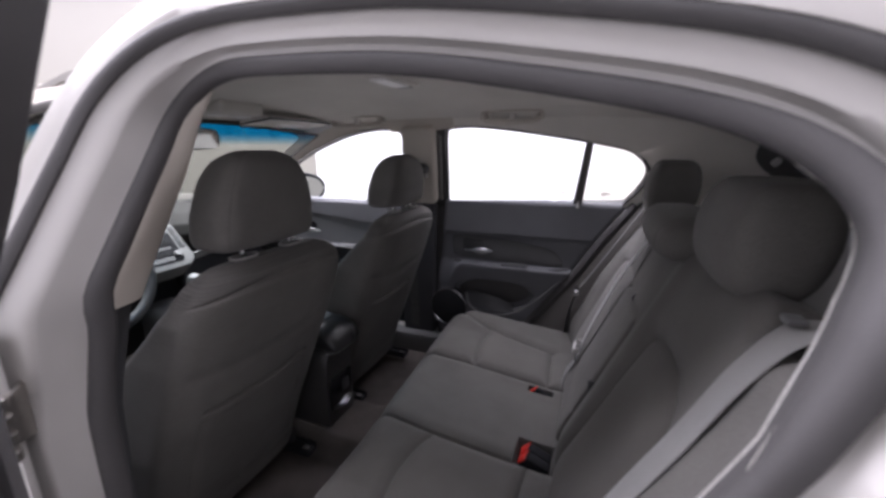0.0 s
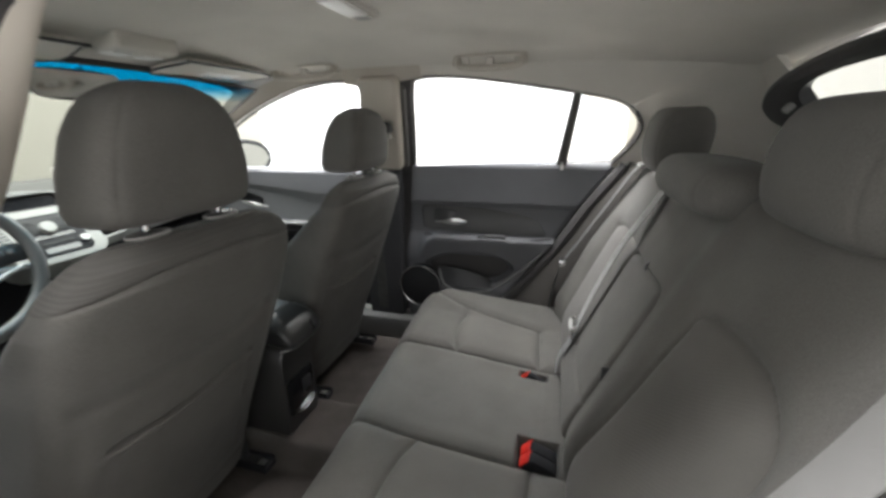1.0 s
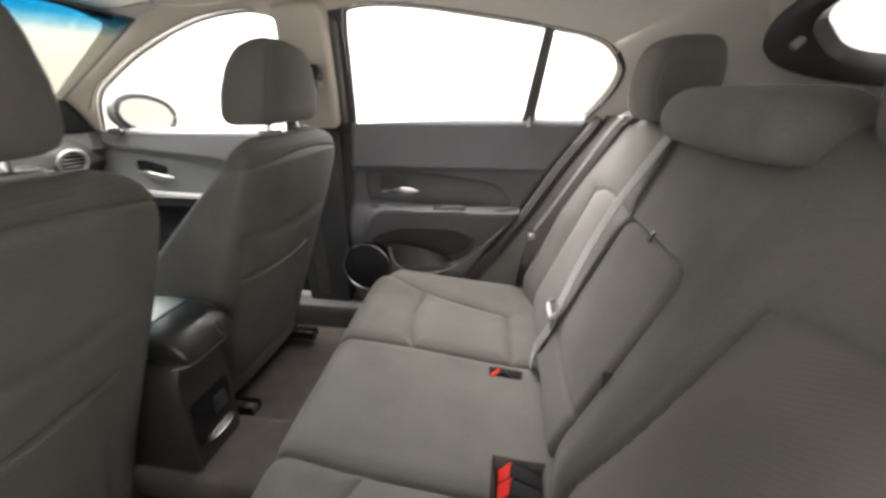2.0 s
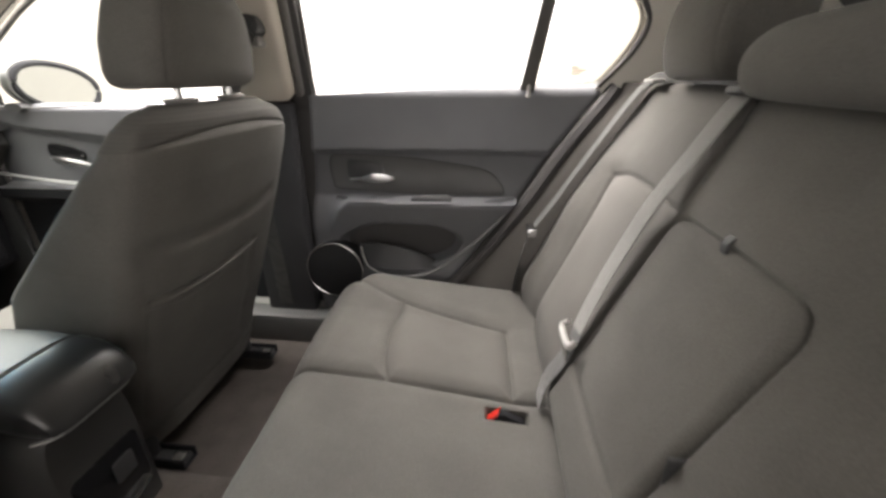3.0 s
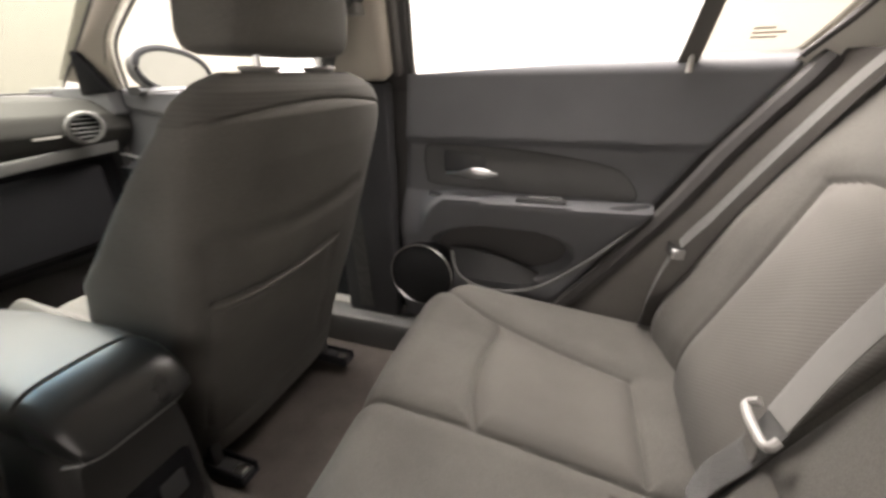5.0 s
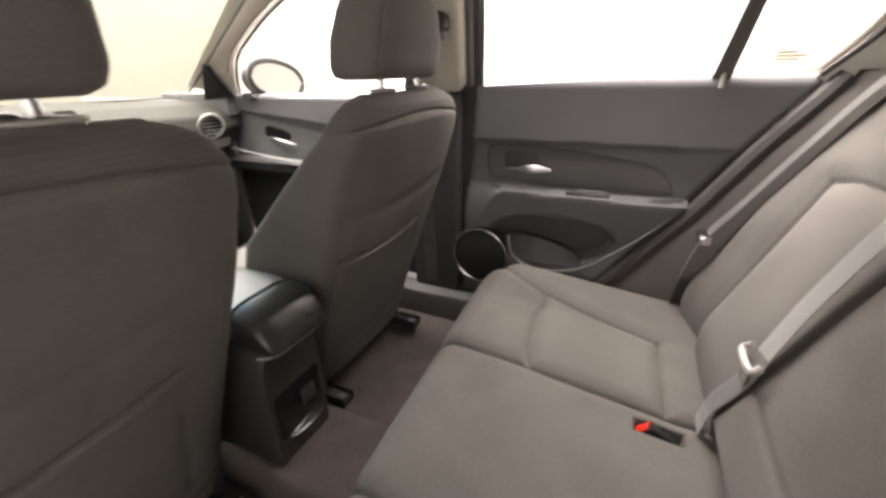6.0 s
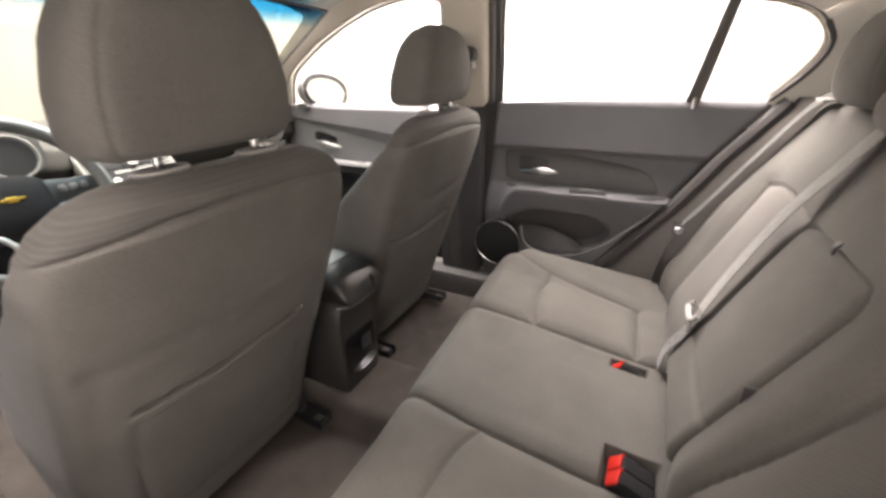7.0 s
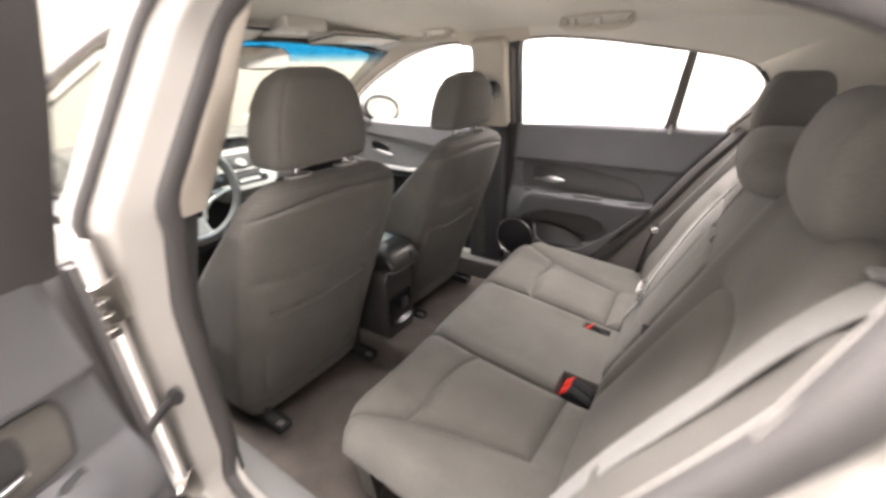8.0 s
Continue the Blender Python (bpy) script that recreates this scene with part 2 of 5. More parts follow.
def tube(pts, r, k=8, closed=False, flat=1.0, up=(0, 0, 1)):
    """A round bar along points; flat squeezes it along up."""
    pts = [Vector(p) for p in pts]
    rings = []
    n = len(pts)
    for i, p in enumerate(pts):
        if closed:
            d = pts[(i + 1) % n] - pts[i - 1]
        else:
            d = pts[min(i + 1, n - 1)] - pts[max(i - 1, 0)]
        d.normalize()
        s = d.cross(Vector(up))
        if s.length < 1e-4:
            s = d.cross(Vector((1, 0, 0)))
        s.normalize()
        w = s.cross(d)
        rr = r(i / max(n - 1, 1)) if callable(r) else r
        rings.append(oval(p, s, w, rr, rr * flat, 2.0, k))
    if closed:
        rings.append(rings[0])
    return loft(rings, cap=not closed)


def band(pts, side, width, thick=0.0012):
    """A flat strap along points, width along side."""
    pts = [Vector(p) for p in pts]
    n = len(pts)
    rings = []
    for i, p in enumerate(pts):
        d = (pts[min(i + 1, n - 1)] - pts[max(i - 1, 0)]).normalized()
        s = Vector(side(i / (n - 1)) if callable(side) else side)
        s = (s - d * s.dot(d)).normalized()
        w = d.cross(s).normalized()
        rings.append(oval(p, s, w, width / 2, thick, 6.0, 16))
    return loft(rings)


def plate(outline, thick, bevel=0.0, seg=2):
    """A slab from a closed outline of 3D points (one plane) and a thickness vector."""
    bm = bmesh.new()
    f = bm.faces.new([bm.verts.new(p) for p in outline])
    r = bmesh.ops.extrude_face_region(bm, geom=[f])
    bmesh.ops.translate(bm, verts=[v for v in r["geom"] if isinstance(v, bmesh.types.BMVert)], vec=Vector(thick))
    if bevel:
        bmesh.ops.recalc_face_normals(bm, faces=bm.faces)
        edges = [e for e in bm.edges if len(e.link_faces) == 2 and e.calc_face_angle(0) > 0.6]
        bmesh.ops.bevel(bm, geom=edges, offset=bevel, segments=seg, affect="EDGES", profile=0.5)
    return bm


def block(x0, x1, y0, y1, z0, z1, bevel=0.004, seg=2):
    return plate([(x0, y0, z0), (x1, y0, z0), (x1, y1, z0), (x0, y1, z0)], (0, 0, z1 - z0), bevel, seg)


def round_rect(w, h, r, k=5):
    out = []
    for cx, cy, a0 in ((w - r, h - r, 0), (-w + r, h - r, 90), (-w + r, -h + r, 180), (w - r, -h + r, 270)):
        for i in range(k + 1):
            a = radians(a0 + 90 * i / k)
            out.append((cx + r * math.cos(a), cy + r * math.sin(a)))
    return out


def line_gap(px, py, line):
    """Distance of arrays of points from a polyline."""
    best = np.full(np.shape(px), 9.0)
    for (ax, ay), (bx, by) in zip(line, line[1:]):
        dx, dy = bx - ax, by - ay
        t = np.clip(((px - ax) * dx + (py - ay) * dy) / (dx * dx + dy * dy + 1e-12), 0, 1)
        best = np.minimum(best, np.hypot(px - ax - t * dx, py - ay - t * dy))
    return best


def smooth_line(pts, n=8):
    return [(p.x, p.y) for p in curve([(a, b, 0) for a, b in pts], n)]


def groove(px, py, line, depth, width):
    return -depth * np.exp(-((line_gap(px, py, line) / width) ** 2))


def sewn(px, py, lines, deep=0.010, wide=0.024):
    """Sewn seams: soft valleys between padded panels with a narrow stitch line."""
    gap = np.minimum.reduce([line_gap(px, py, q) for q in lines])
    return -deep * np.exp(-((gap / wide) ** 2)) - 0.007 * np.exp(-((gap / 0.0048) ** 2))


def sheet(place, us, vs, back=None):
    """A surface from place(U, V) -> X, Y, Z arrays; back = a vector: closes it into a solid that deep."""
    U, V = np.meshgrid(us, vs, indexing="ij")
    X, Y, Z = place(U, V)
    nu, nv = U.shape
    bm = bmesh.new()
    g = [[bm.verts.new((X[i, j], Y[i, j], Z[i, j])) for j in range(nv)] for i in range(nu)]
    for i in range(nu - 1):
        for j in range(nv - 1):
            bm.faces.new((g[i][j], g[i + 1][j], g[i + 1][j + 1], g[i][j + 1]))
    if back is not None:
        rim = [g[i][0] for i in range(nu)] + [g[nu - 1][j] for j in range(1, nv)] + [g[i][nv - 1] for i in range(nu - 2, -1, -1)] + [g[0][j] for j in range(nv - 2, 0, -1)]
        low = [bm.verts.new(v.co + Vector(back)) for v in rim]
        n = len(rim)
        for i in range(n):
            bm.faces.new((rim[i], rim[(i + 1) % n], low[(i + 1) % n], low[i]))
        for i in range(nu):
            for j in range(nv):
                if 0 < i < nu - 1 and 0 < j < nv - 1:
                    g[i][j] = bm.verts.new(g[i][j].co + Vector(back))
        for v, w in zip(rim, low):
            v.tag = True
        look_up = {v: w for v, w in zip(rim, low)}
        h = [[look_up.get(v, v) for v in row] for row in g]
        for i in range(nu - 1):
            for j in range(nv - 1):
                bm.faces.new((h[i][j], h[i][j + 1], h[i + 1][j + 1], h[i + 1][j]))
    return bm


def edge_round(a, b, r):
    """How far a pillow of unit square (a, b in metres from each edge) drops towards its edges."""
    d = np.minimum(a, b)
    d = np.clip(d, 0, r)
    return r - np.sqrt(np.maximum(r * r - (r - d) ** 2, 0))


def moved(bm, m):
    bmesh.ops.transform(bm, matrix=m, verts=bm.verts)
    if m.determinant() < 0:
        bmesh.ops.reverse_faces(bm, faces=bm.faces)
    return bm


def steps(a, b, n):
    return np.linspace(a, b, n)


# ---- the booth ----
single("ground", block(-9, 9, -9, 9, -0.05, 0.0, 0.0), BOOTH_FLOOR, "smooth grey floor of a white photo booth", "floor", "structure", smooth=False)
def booth_wall(a0, a1):
    """A stretch of the oval booth wall between two angles (degrees, 0 = to the rear, 90 = to the car's right)."""
    line = []
    for a in steps(a0, a1, 49):
        cs, sn = math.cos(radians(a)), math.sin(radians(a))
        line.append(Vector((5.2 * math.copysign(abs(cs) ** 0.83, cs), 4.4 * math.copysign(abs(sn) ** 0.83, sn), 0)))
    return loft([[p + Vector((0, 0, z)) for p in line] for z in (0.0, 1.2, 2.4, 3.6)], cap=False, closed=False)


# Unseen wall, added with a strong glow to fill light through the open door.
single("wall_left", booth_wall(215, 292), LEFT_FILL, "unseen glowing wall added to fill the car's left side with light", "wall", "structure")
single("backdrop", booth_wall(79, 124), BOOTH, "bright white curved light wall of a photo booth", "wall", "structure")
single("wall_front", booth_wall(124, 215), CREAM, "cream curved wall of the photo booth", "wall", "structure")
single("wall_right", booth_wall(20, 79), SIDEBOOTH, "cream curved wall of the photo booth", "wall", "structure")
# Unseen wall, added dim so that little light comes from the rear.
single("wall_rear", booth_wall(-68, 20), REAR_DIM, "unseen dim wall added behind the car, with a weak fill glow", "wall", "structure")
single("booth_ceiling", block(-5.3, 5.3, -4.5, 4.5, 3.6, 3.65, 0.0), BOOTH_TOP, "white ceiling of the photo booth", "ceiling", "structure", smooth=False)

# ---- lines of the car: x to the rear, y to the car's right, z up ----
SEAT_Y = 0.352


def glass_y(z):
    return 0.728 - 0.54 * (z - 1.0)


def side_y(z):
    """The inner side of the car by height."""
    return glass_y(z) if z > 1.0 else 0.728 + 0.03 * min(1.0, (1.0 - z) / 0.2)


def on_side(pts, s, out=0.0):
    return [Vector((x, s * (glass_y(z) + out), z)) for x, z in pts]


REAR_LIGHT = [(-0.026, 0.985), (0.0, 1.12), (0.030, 1.285), (0.060, 1.316), (0.18, 1.318), (0.34, 1.300), (0.60, 1.258), (0.74, 1.228), (0.800, 1.190), (0.822, 1.145), (0.805, 1.090), (0.760, 1.024), (0.735, 1.0145), (0.56, 1.0095), (0.36, 1.003), (0.16, 0.994), (0.0, 0.987)]
FRONT_LIGHT = [(-1.08, 0.962), (-0.98, 1.085), (-0.84, 1.160), (-0.664, 1.232), (-0.45, 1.296), (-0.29, 1.318), (-0.20, 1.310), (-0.150, 1.270), (-0.185, 1.150), (-0.245, 0.980), (-0.66, 0.968)]


def roof_mid(x):
    return 1.44 - (0.105 * (abs(x - 0.1) / 0.73) ** 2.4 if x < 0.1 else 0.10 * ((x - 0.1) / 1.05) ** 2)


def rail_z(x):
    """The lower edge of the headliner along the sides."""
    a = (x - 0.0) / 1.15 if x > 0 else x / 0.75
    return 1.352 - (0.055 * a * a if x > 0 else 0.030 * a * a)


def rail_y(x):
    return 0.532 - (0.05 * max(0.0, x - 0.5) if x > 0 else 0.0)


# headliner, one sheet with a rounded side and a shallow overhead hump
def liner_place(U, V):
    zc = np.vectorize(roof_mid)(U)
    ze = np.vectorize(rail_z)(U)
    ye = np.vectorize(rail_y)(U)
    a = np.abs(V)
    z = ze + (zc - ze) * (1 - a ** 3.2)
    z = z - 0.010 * np.exp(-(((a - 0.80) / 0.06) ** 2)) * np.exp(-(((U - 0.45) / 0.3) ** 4))
    return U, V * ye, z


single("ceiling", sheet(liner_place, steps(-0.63, 1.15, 72), steps(-1, 1, 60), (0, 0, 0.02)), LINER, "grey-beige cloth headliner of the car", "ceiling", "structure")


# carpet with the tunnel
def carpet_place(U, V):
    hump = 0.075 / (1 + np.exp((np.abs(V) - 0.118) / 0.007))
    hump = hump + 0.022 * np.exp(-(((V + 0.108 + 0.10 * (U + 0.2)) / 0.022) ** 2)) * np.exp(-(((U + 0.20) / 0.10) ** 4))
    front = 0.03 * np.clip((-U - 0.5) / 0.5, 0, 1)
    rise = 0.03 * np.clip((U - 0.05) / 0.1, 0, 1)
    return U, V, 0.205 + hump + front + rise + 0.002 * np.sin(U * 60) * np.sin(V * 53)


single("floor", sheet(carpet_place, steps(-1.3, 0.75, 90), steps(-0.74, 0.74, 186), (0, 0, -0.03)), CARPET, "dark brown-grey car carpet over a low tunnel", "carpet", "structure")

# ---- car body ----
car = thing("car", (0, 0, 0.2), "champagne-silver car with its rear door open", "car", kind="structure")


def strip(a, b, thick):
    """A solid strip between two lines of as many points."""
    rings = [[Vector(p), Vector(q), Vector(q) + Vector(thick), Vector(p) + Vector(thick)] for p, q in zip(a, b)]
    return loft(rings)


def pillars(s):
    """Beige pillar linings and the roof rail of one side."""
    top = curve(on_side(FRONT_LIGHT[0:8], s), 6)
    edge = []
    for i, p in enumerate(top):
        x = p.x
        if x < -0.63:
            t = (-0.63 - x) / 0.45
            edge.append(Vector((x - 0.05 - 0.16 * t, s * (0.532 + 0.175 * t), 1.285 - 0.30 * t + 0.012)))
        else:
            edge.append(Vector((x - 0.05 * max(0.0, (-0.35 - x) / 0.28), s * rail_y(x), rail_z(x) + 0.006)))
    part("front_pillar_lining", strip(top, edge, (0, s * 0.02, 0.004)), BEIGE, car, "beige lining of the windscreen pillar and roof rail")
    top = curve(on_side(REAR_LIGHT[3:8] if s > 0 else [(0.06, 1.350), (0.20, 1.351), (0.40, 1.337), (0.60, 1.301), (0.75, 1.265)], s, 0.0 if s > 0 else -0.012), 6)
    edge = [Vector((p.x, s * rail_y(p.x), rail_z(p.x) + 0.006)) for p in top]
    if s > 0:
        part("rear_roof_rail_lining", strip(top, edge, (0, s * 0.02, 0.004)), LINER, car, "grey-beige roof rail lining")
    pil = [(-0.150, 1.270), (-0.185, 1.150), (-0.250, 0.975), (-0.060, 0.975), (-0.032, 1.12), (-0.004, 1.285), (-0.012, 1.312), (-0.15, 1.312)]
    if s > 0:
        part("middle_pillar_lining", plate(on_side(pil, s, -0.062), (0, s * 0.06, 0.02), 0.014, 3), BEIGE, car, "beige upper lining of the middle pillar")
    else:
        rings = []
        for z in steps(0.975, 1.350, 20):
            xr = float(np.interp(z, [0.975, 1.12, 1.285, 1.35], [-0.066, -0.040, -0.012, 0.02]))
            xf = float(np.interp(z, [0.975, 1.15, 1.27, 1.35], [-0.250, -0.185, -0.150, -0.14]))
            xm = xr - float(np.interp(z, [0.975, 1.10, 1.19, 1.30], [0.030, 0.050, 0.020, 0.004]))
            deep = float(np.interp(z, [0.975, 1.10, 1.19, 1.30, 1.35], [0.116, 0.120, 0.085, 0.050, 0.032]))
            line = curve([(xr - 0.004, -0.020, 0), (xr, -0.4 * deep, 0), (xm + 0.014, -0.9 * deep, 0), (xm - 0.012, -deep, 0), (xf + 0.04, -0.85 * deep, 0), (xf, -0.3 * deep, 0), (xf, 0.012, 0)], 4)
            rings.append([Vector((p.x, s * (glass_y(z) + p.y), z)) for p in line])
        part("middle_pillar_lining", loft(rings), BEIGE, car, "beige upper lining of the middle pillar")
    a = on_side([(-0.22, 1.300), (-0.12, 1.302), (0.0, 1.306), (0.08, 1.316 if s > 0 else 1.346)], s, -0.004)
    if s > 0:
        part("middle_rail_lining", strip(a, [Vector((p.x, s * rail_y(p.x) * 0.985, rail_z(p.x) + 0.010)) for p in a], (0, s * 0.02, 0.004)), BEIGE, car, "beige roof rail lining above the middle pillar")
    # lining behind the rear side window, up to the tailgate
    a = curve(on_side([(0.772, 1.206), (0.820, 1.148), (0.805, 1.085), (0.750, 1.010), (0.70, 0.93)] if s > 0 else [(0.80, 1.245), (0.878, 1.165), (0.862, 1.10), (0.82, 1.03), (0.78, 0.96)], s, 0.0 if s > 0 else -0.012), 6)
    b = curve([(1.05, s * rail_y(1.05) * 0.94, rail_z(1.05) + 0.030), (1.13, s * 0.52, 1.26), (1.215, s * 0.545, 1.14), (1.315, s * 0.58, 1.03), (1.38, s * 0.62, 0.9)], 6)
    rings = []
    for p, q in zip(a, b):
        mid = [p.lerp(q, i / 8) for i in range(9)]
        for i, v in enumerate(mid):
            v.y += s * 0.03 * math.sin(math.pi * i / 8)
        rings.append(mid)
    part("rear_pillar_lining", loft(rings, cap=False, closed=False), LINER, car, "beige lining between side window and tailgate")
    c = curve([(x, s * rail_y(x) * 0.94, rail_z(x) + 0.030) for x in (0.52, 0.70, 0.86, 1.05)], 6)
    d = curve(on_side([(0.58, 1.258), (0.72, 1.228), (0.772, 1.206)] if s > 0 else [(0.60, 1.301), (0.75, 1.265), (0.80, 1.245)], s, 0.0 if s > 0 else -0.012), 9)
    n = min(len(c), len(d))
    part("rear_rail_lining", loft([[p, q] for p, q in zip(c[:n], d[:n])], cap=False, closed=False), LINER, car)
    low = [(-0.262, 0.975), (-0.255, 0.30), (-0.085, 0.30), (-0.072, 0.975)]
    if s > 0:
        part("lower_pillar_lining", plate([(x, 0.70, z) for x, z in low], (0, 0.05, 0), 0.012), LEDGE, car, "dark lower lining of the middle pillar")
    else:
        rings = []
        for z in steps(0.30, 0.977, 16):
            yi = float(np.interp(z, [0.30, 0.55, 0.67, 0.75, 0.81, 0.92, 0.977], [0.702, 0.700, 0.692, 0.688, 0.684, 0.655, 0.640]))
            line = curve([(-0.090, 0.725, 0), (-0.090, yi + 0.012, 0), (-0.105, yi, 0), (-0.19, yi, 0), (-0.24, yi + 0.02, 0), (-0.255, 0.75, 0)], 4)
            rings.append([Vector((p.x, -p.y, z)) for p in line])
        part("lower_pillar_lining", loft(rings), HARD, car, "black lower lining of the middle pillar")
    part("sill_lining", block(-1.2, 0.28, min(s * 0.655, s * 0.735), max(s * 0.655, s * 0.735), 0.20, 0.305, 0.012), MID, car, "grey plastic door sill lining")


for s in (1, -1):
    pillars(s)

# roof skin and shell outside
roof_out = sheet(lambda U, V: (U, V * 0.545, np.vectorize(roof_mid)(U) + 0.035 + 0.0 * V - 0.065 * np.abs(V) ** 3), steps(-0.68, 1.2, 40), steps(-1, 1, 40), (0, 0, -0.012))
part("roof", roof_out, PAINT, car, "champagne-silver painted roof")

# left door opening: seal, painted flange and outer step in one run each
APERTURE = [(-0.080, 0.36), (-0.088, 0.50), (-0.088, 0.72), (-0.075, 0.90), (-0.052, 1.06), (-0.032, 1.20), (-0.010, 1.300), (0.060, 1.345), (0.20, 1.348), (0.40, 1.334), (0.60, 1.298), (0.75, 1.262), (0.835, 1.222), (0.874, 1.165), (0.856, 1.10), (0.822, 1.03), (0.768, 0.93), (0.690, 0.80), (0.595, 0.66), (0.500, 0.53), (0.405, 0.42), (0.30, 0.345), (0.15, 0.318), (0.0, 0.318), (-0.055, 0.328)]


def opening(s):
    ap = curve([(x, 0, z) for x, z in APERTURE], 6, True)
    n = len(ap)
    cx, cz = 0.35, 0.85

    def run(o, out):
        pts = []
        for i, p in enumerate(ap):
            d = (ap[(i + 1) % n] - ap[i - 1]).normalized()
            nx, nz = -d.z, d.x
            if nx * (p.x - cx) + nz * (p.z - cz) < 0:
                nx, nz = -nx, -nz
            x, z = p.x + nx * o, p.z + nz * o
            pts.append(Vector((x, s * (side_y(p.z) - 0.54 * (z - p.z) * (1 if p.z > 1.0 else 0) + out), z)))
        return pts

    rings = []
    line = run(0.010, 0.0)
    for i, p in enumerate(line):
        k = min(1.0, max(0.0, (p.x - 0.25) / 0.25)) * min(1.0, max(0.0, (1.27 - p.z) / 0.12))
        d = (line[(i + 1) % n] - line[i - 1]).normalized()
        side = d.cross(Vector((0, 1, 0))).normalized()
        q, low = ap[i], min(1.0, max(0.0, (1.03 - p.z) / 0.08))
        j = min(1.0, max(0.0, (0.10 - q.x) / 0.12)) * min(1.0, max(0.0, (q.z - 0.30) / 0.1))
        k *= float(np.interp(q.z, [0.80, 1.0, 1.10], [0.0, 0.08, 1.0]))
        rings.append(oval(p + Vector((0.003 * j, s * (0.016 * k - (0.016 + 0.020 * low) * j), 0)), side, (0, 1, 0), 0.015 + 0.007 * k, 0.012 + 0.016 * k + 0.008 * j, 2.4, 14))
    rings.append(rings[0])
    part("door_seal", loft(rings, cap=False), RUBBER, car, "black rubber door seal")
    lip = [run(0.004, -0.034), run(-0.001, -0.024), run(-0.003, -0.006), run(0.006, 0.006)]
    behind = [i for i, q in enumerate(ap) if q.x > 0.30 and q.z < 1.24]
    part("seal_lip", loft([[l[i] for l in lip] for i in behind], cap=False, closed=False), RUBBER, car, "grey inner lip of the door seal")
    prof = [(0.0, -0.03), (0.008, 0.0), (0.022, 0.006), (0.034, 0.010), (0.040, 0.030), (0.050, 0.036), (0.078, 0.040), (0.088, 0.046), (0.094, 0.066), (0.125, 0.072), (0.150, 0.060), (0.155, 0.050), (0.160, 0.035)]
    post = [(0.0, -0.03), (0.008, 0.0), (0.012, 0.012), (0.018, 0.046), (0.020, 0.054), (0.026, 0.058), (0.030, 0.064), (0.048, 0.070), (0.066, 0.086), (0.090, 0.095), (0.130, 0.092), (0.165, 0.088), (0.175, 0.050)]

    def on_post(x, z):
        """How far a place belongs to the middle pillar, whose painted step is deeper."""
        k = min(1.0, max(0.0, (0.10 - x) / 0.12)) * min(1.0, max(0.0, (z - 0.30) / 0.1))
        return k, 1.0 if z > 1.0 else max(0.72, 1.0 - 0.28 * (1.0 - z) / 0.15)

    def blend(a, b):
        la, lb = run(*a), run(*b)
        out = []
        for p, q, r in zip(la, lb, ap):
            k, deep = on_post(r.x, r.z)
            q = q.copy()
            q.y = s * (side_y(r.z) + (abs(q.y) - side_y(r.z)) * deep - (0.024 * min(1.0, max(0.0, (1.03 - r.z) / 0.08)) if b[1] < 0.02 else 0.0))
            out.append(p.lerp(q, k))
        return out

    lines = [blend(a, b) for a, b in zip(prof, post)]
    rings = [[l[i] for l in lines] for i in range(n)]
    rings.append(rings[0])
    part("door_frame", loft(rings, cap=False, closed=False), PAINT, car, "champagne-silver painted door opening", sharp=60)
    part("outer_seal", tube(blend((0.086, 0.052), (0.070, 0.088)), 0.013, 10, True, 0.8, (0, 1, 0)), RUBBER, car, "dark outer weatherstrip")


opening(-1)


# outer panels that close the body
for s in (1, -1):
    quarter = [(0.90, 1.02), (0.86, 0.95), (0.72, 0.74), (0.58, 0.56), (0.46, 0.44), (0.34, 0.36), (0.34, 0.28), (1.55, 0.28), (1.60, 0.98)]
    part("rear_quarter_panel", plate([(x, s * 0.800, z) for x, z in quarter], (0, s * 0.012, 0), 0.003), PAINT, car, "champagne-silver rear quarter panel")
    part("sill_panel", block(-1.3, 0.42, min(s * 0.74, s * 0.812), max(s * 0.74, s * 0.812), 0.19, 0.300, 0.012), PAINT, car, "champagne-silver painted sill")
part("floor_pan", block(-1.5, 1.5, -0.76, 0.76, 0.12, 0.17, 0.01), RUBBER, car, "dark floor pan")
for s in (1, -1):
    part("front_wing", block(-2.30, -1.19, min(s * 0.78, s * 0.815), max(s * 0.78, s * 0.815), 0.24, 0.945, 0.012), PAINT, car, "champagne-silver front wing")
    part("footwell_side", block(-1.50, -1.15, min(s * 0.735, s * 0.755), max(s * 0.735, s * 0.755), 0.19, 0.955, 0.006), HARD, car, "black footwell side lining")
part("rear_panel", block(1.47, 1.55, -0.78, 0.78, 0.17, 1.0, 0.02), PAINT, car, "champagne-silver rear panel")
part("bulkhead", block(-1.56, -1.50, -0.76, 0.76, 0.15, 0.955, 0.01), RUBBER, car, "dark bulkhead")
part("bonnet", sheet(lambda U, V: (-1.46 - 0.95 * U, (V - 0.5) * 1.5, 0.955 - 0.16 * U ** 1.5 - 0.03 * (2 * V - 1) ** 2), steps(0, 1, 16), steps(0, 1, 16), (0, 0, -0.02)), PAINT, car, "champagne-silver bonnet")
part("boot_floor", block(0.70, 1.5, -0.72, 0.72, 0.40, 0.44, 0.01), CARPET, car, "dark boot carpet")
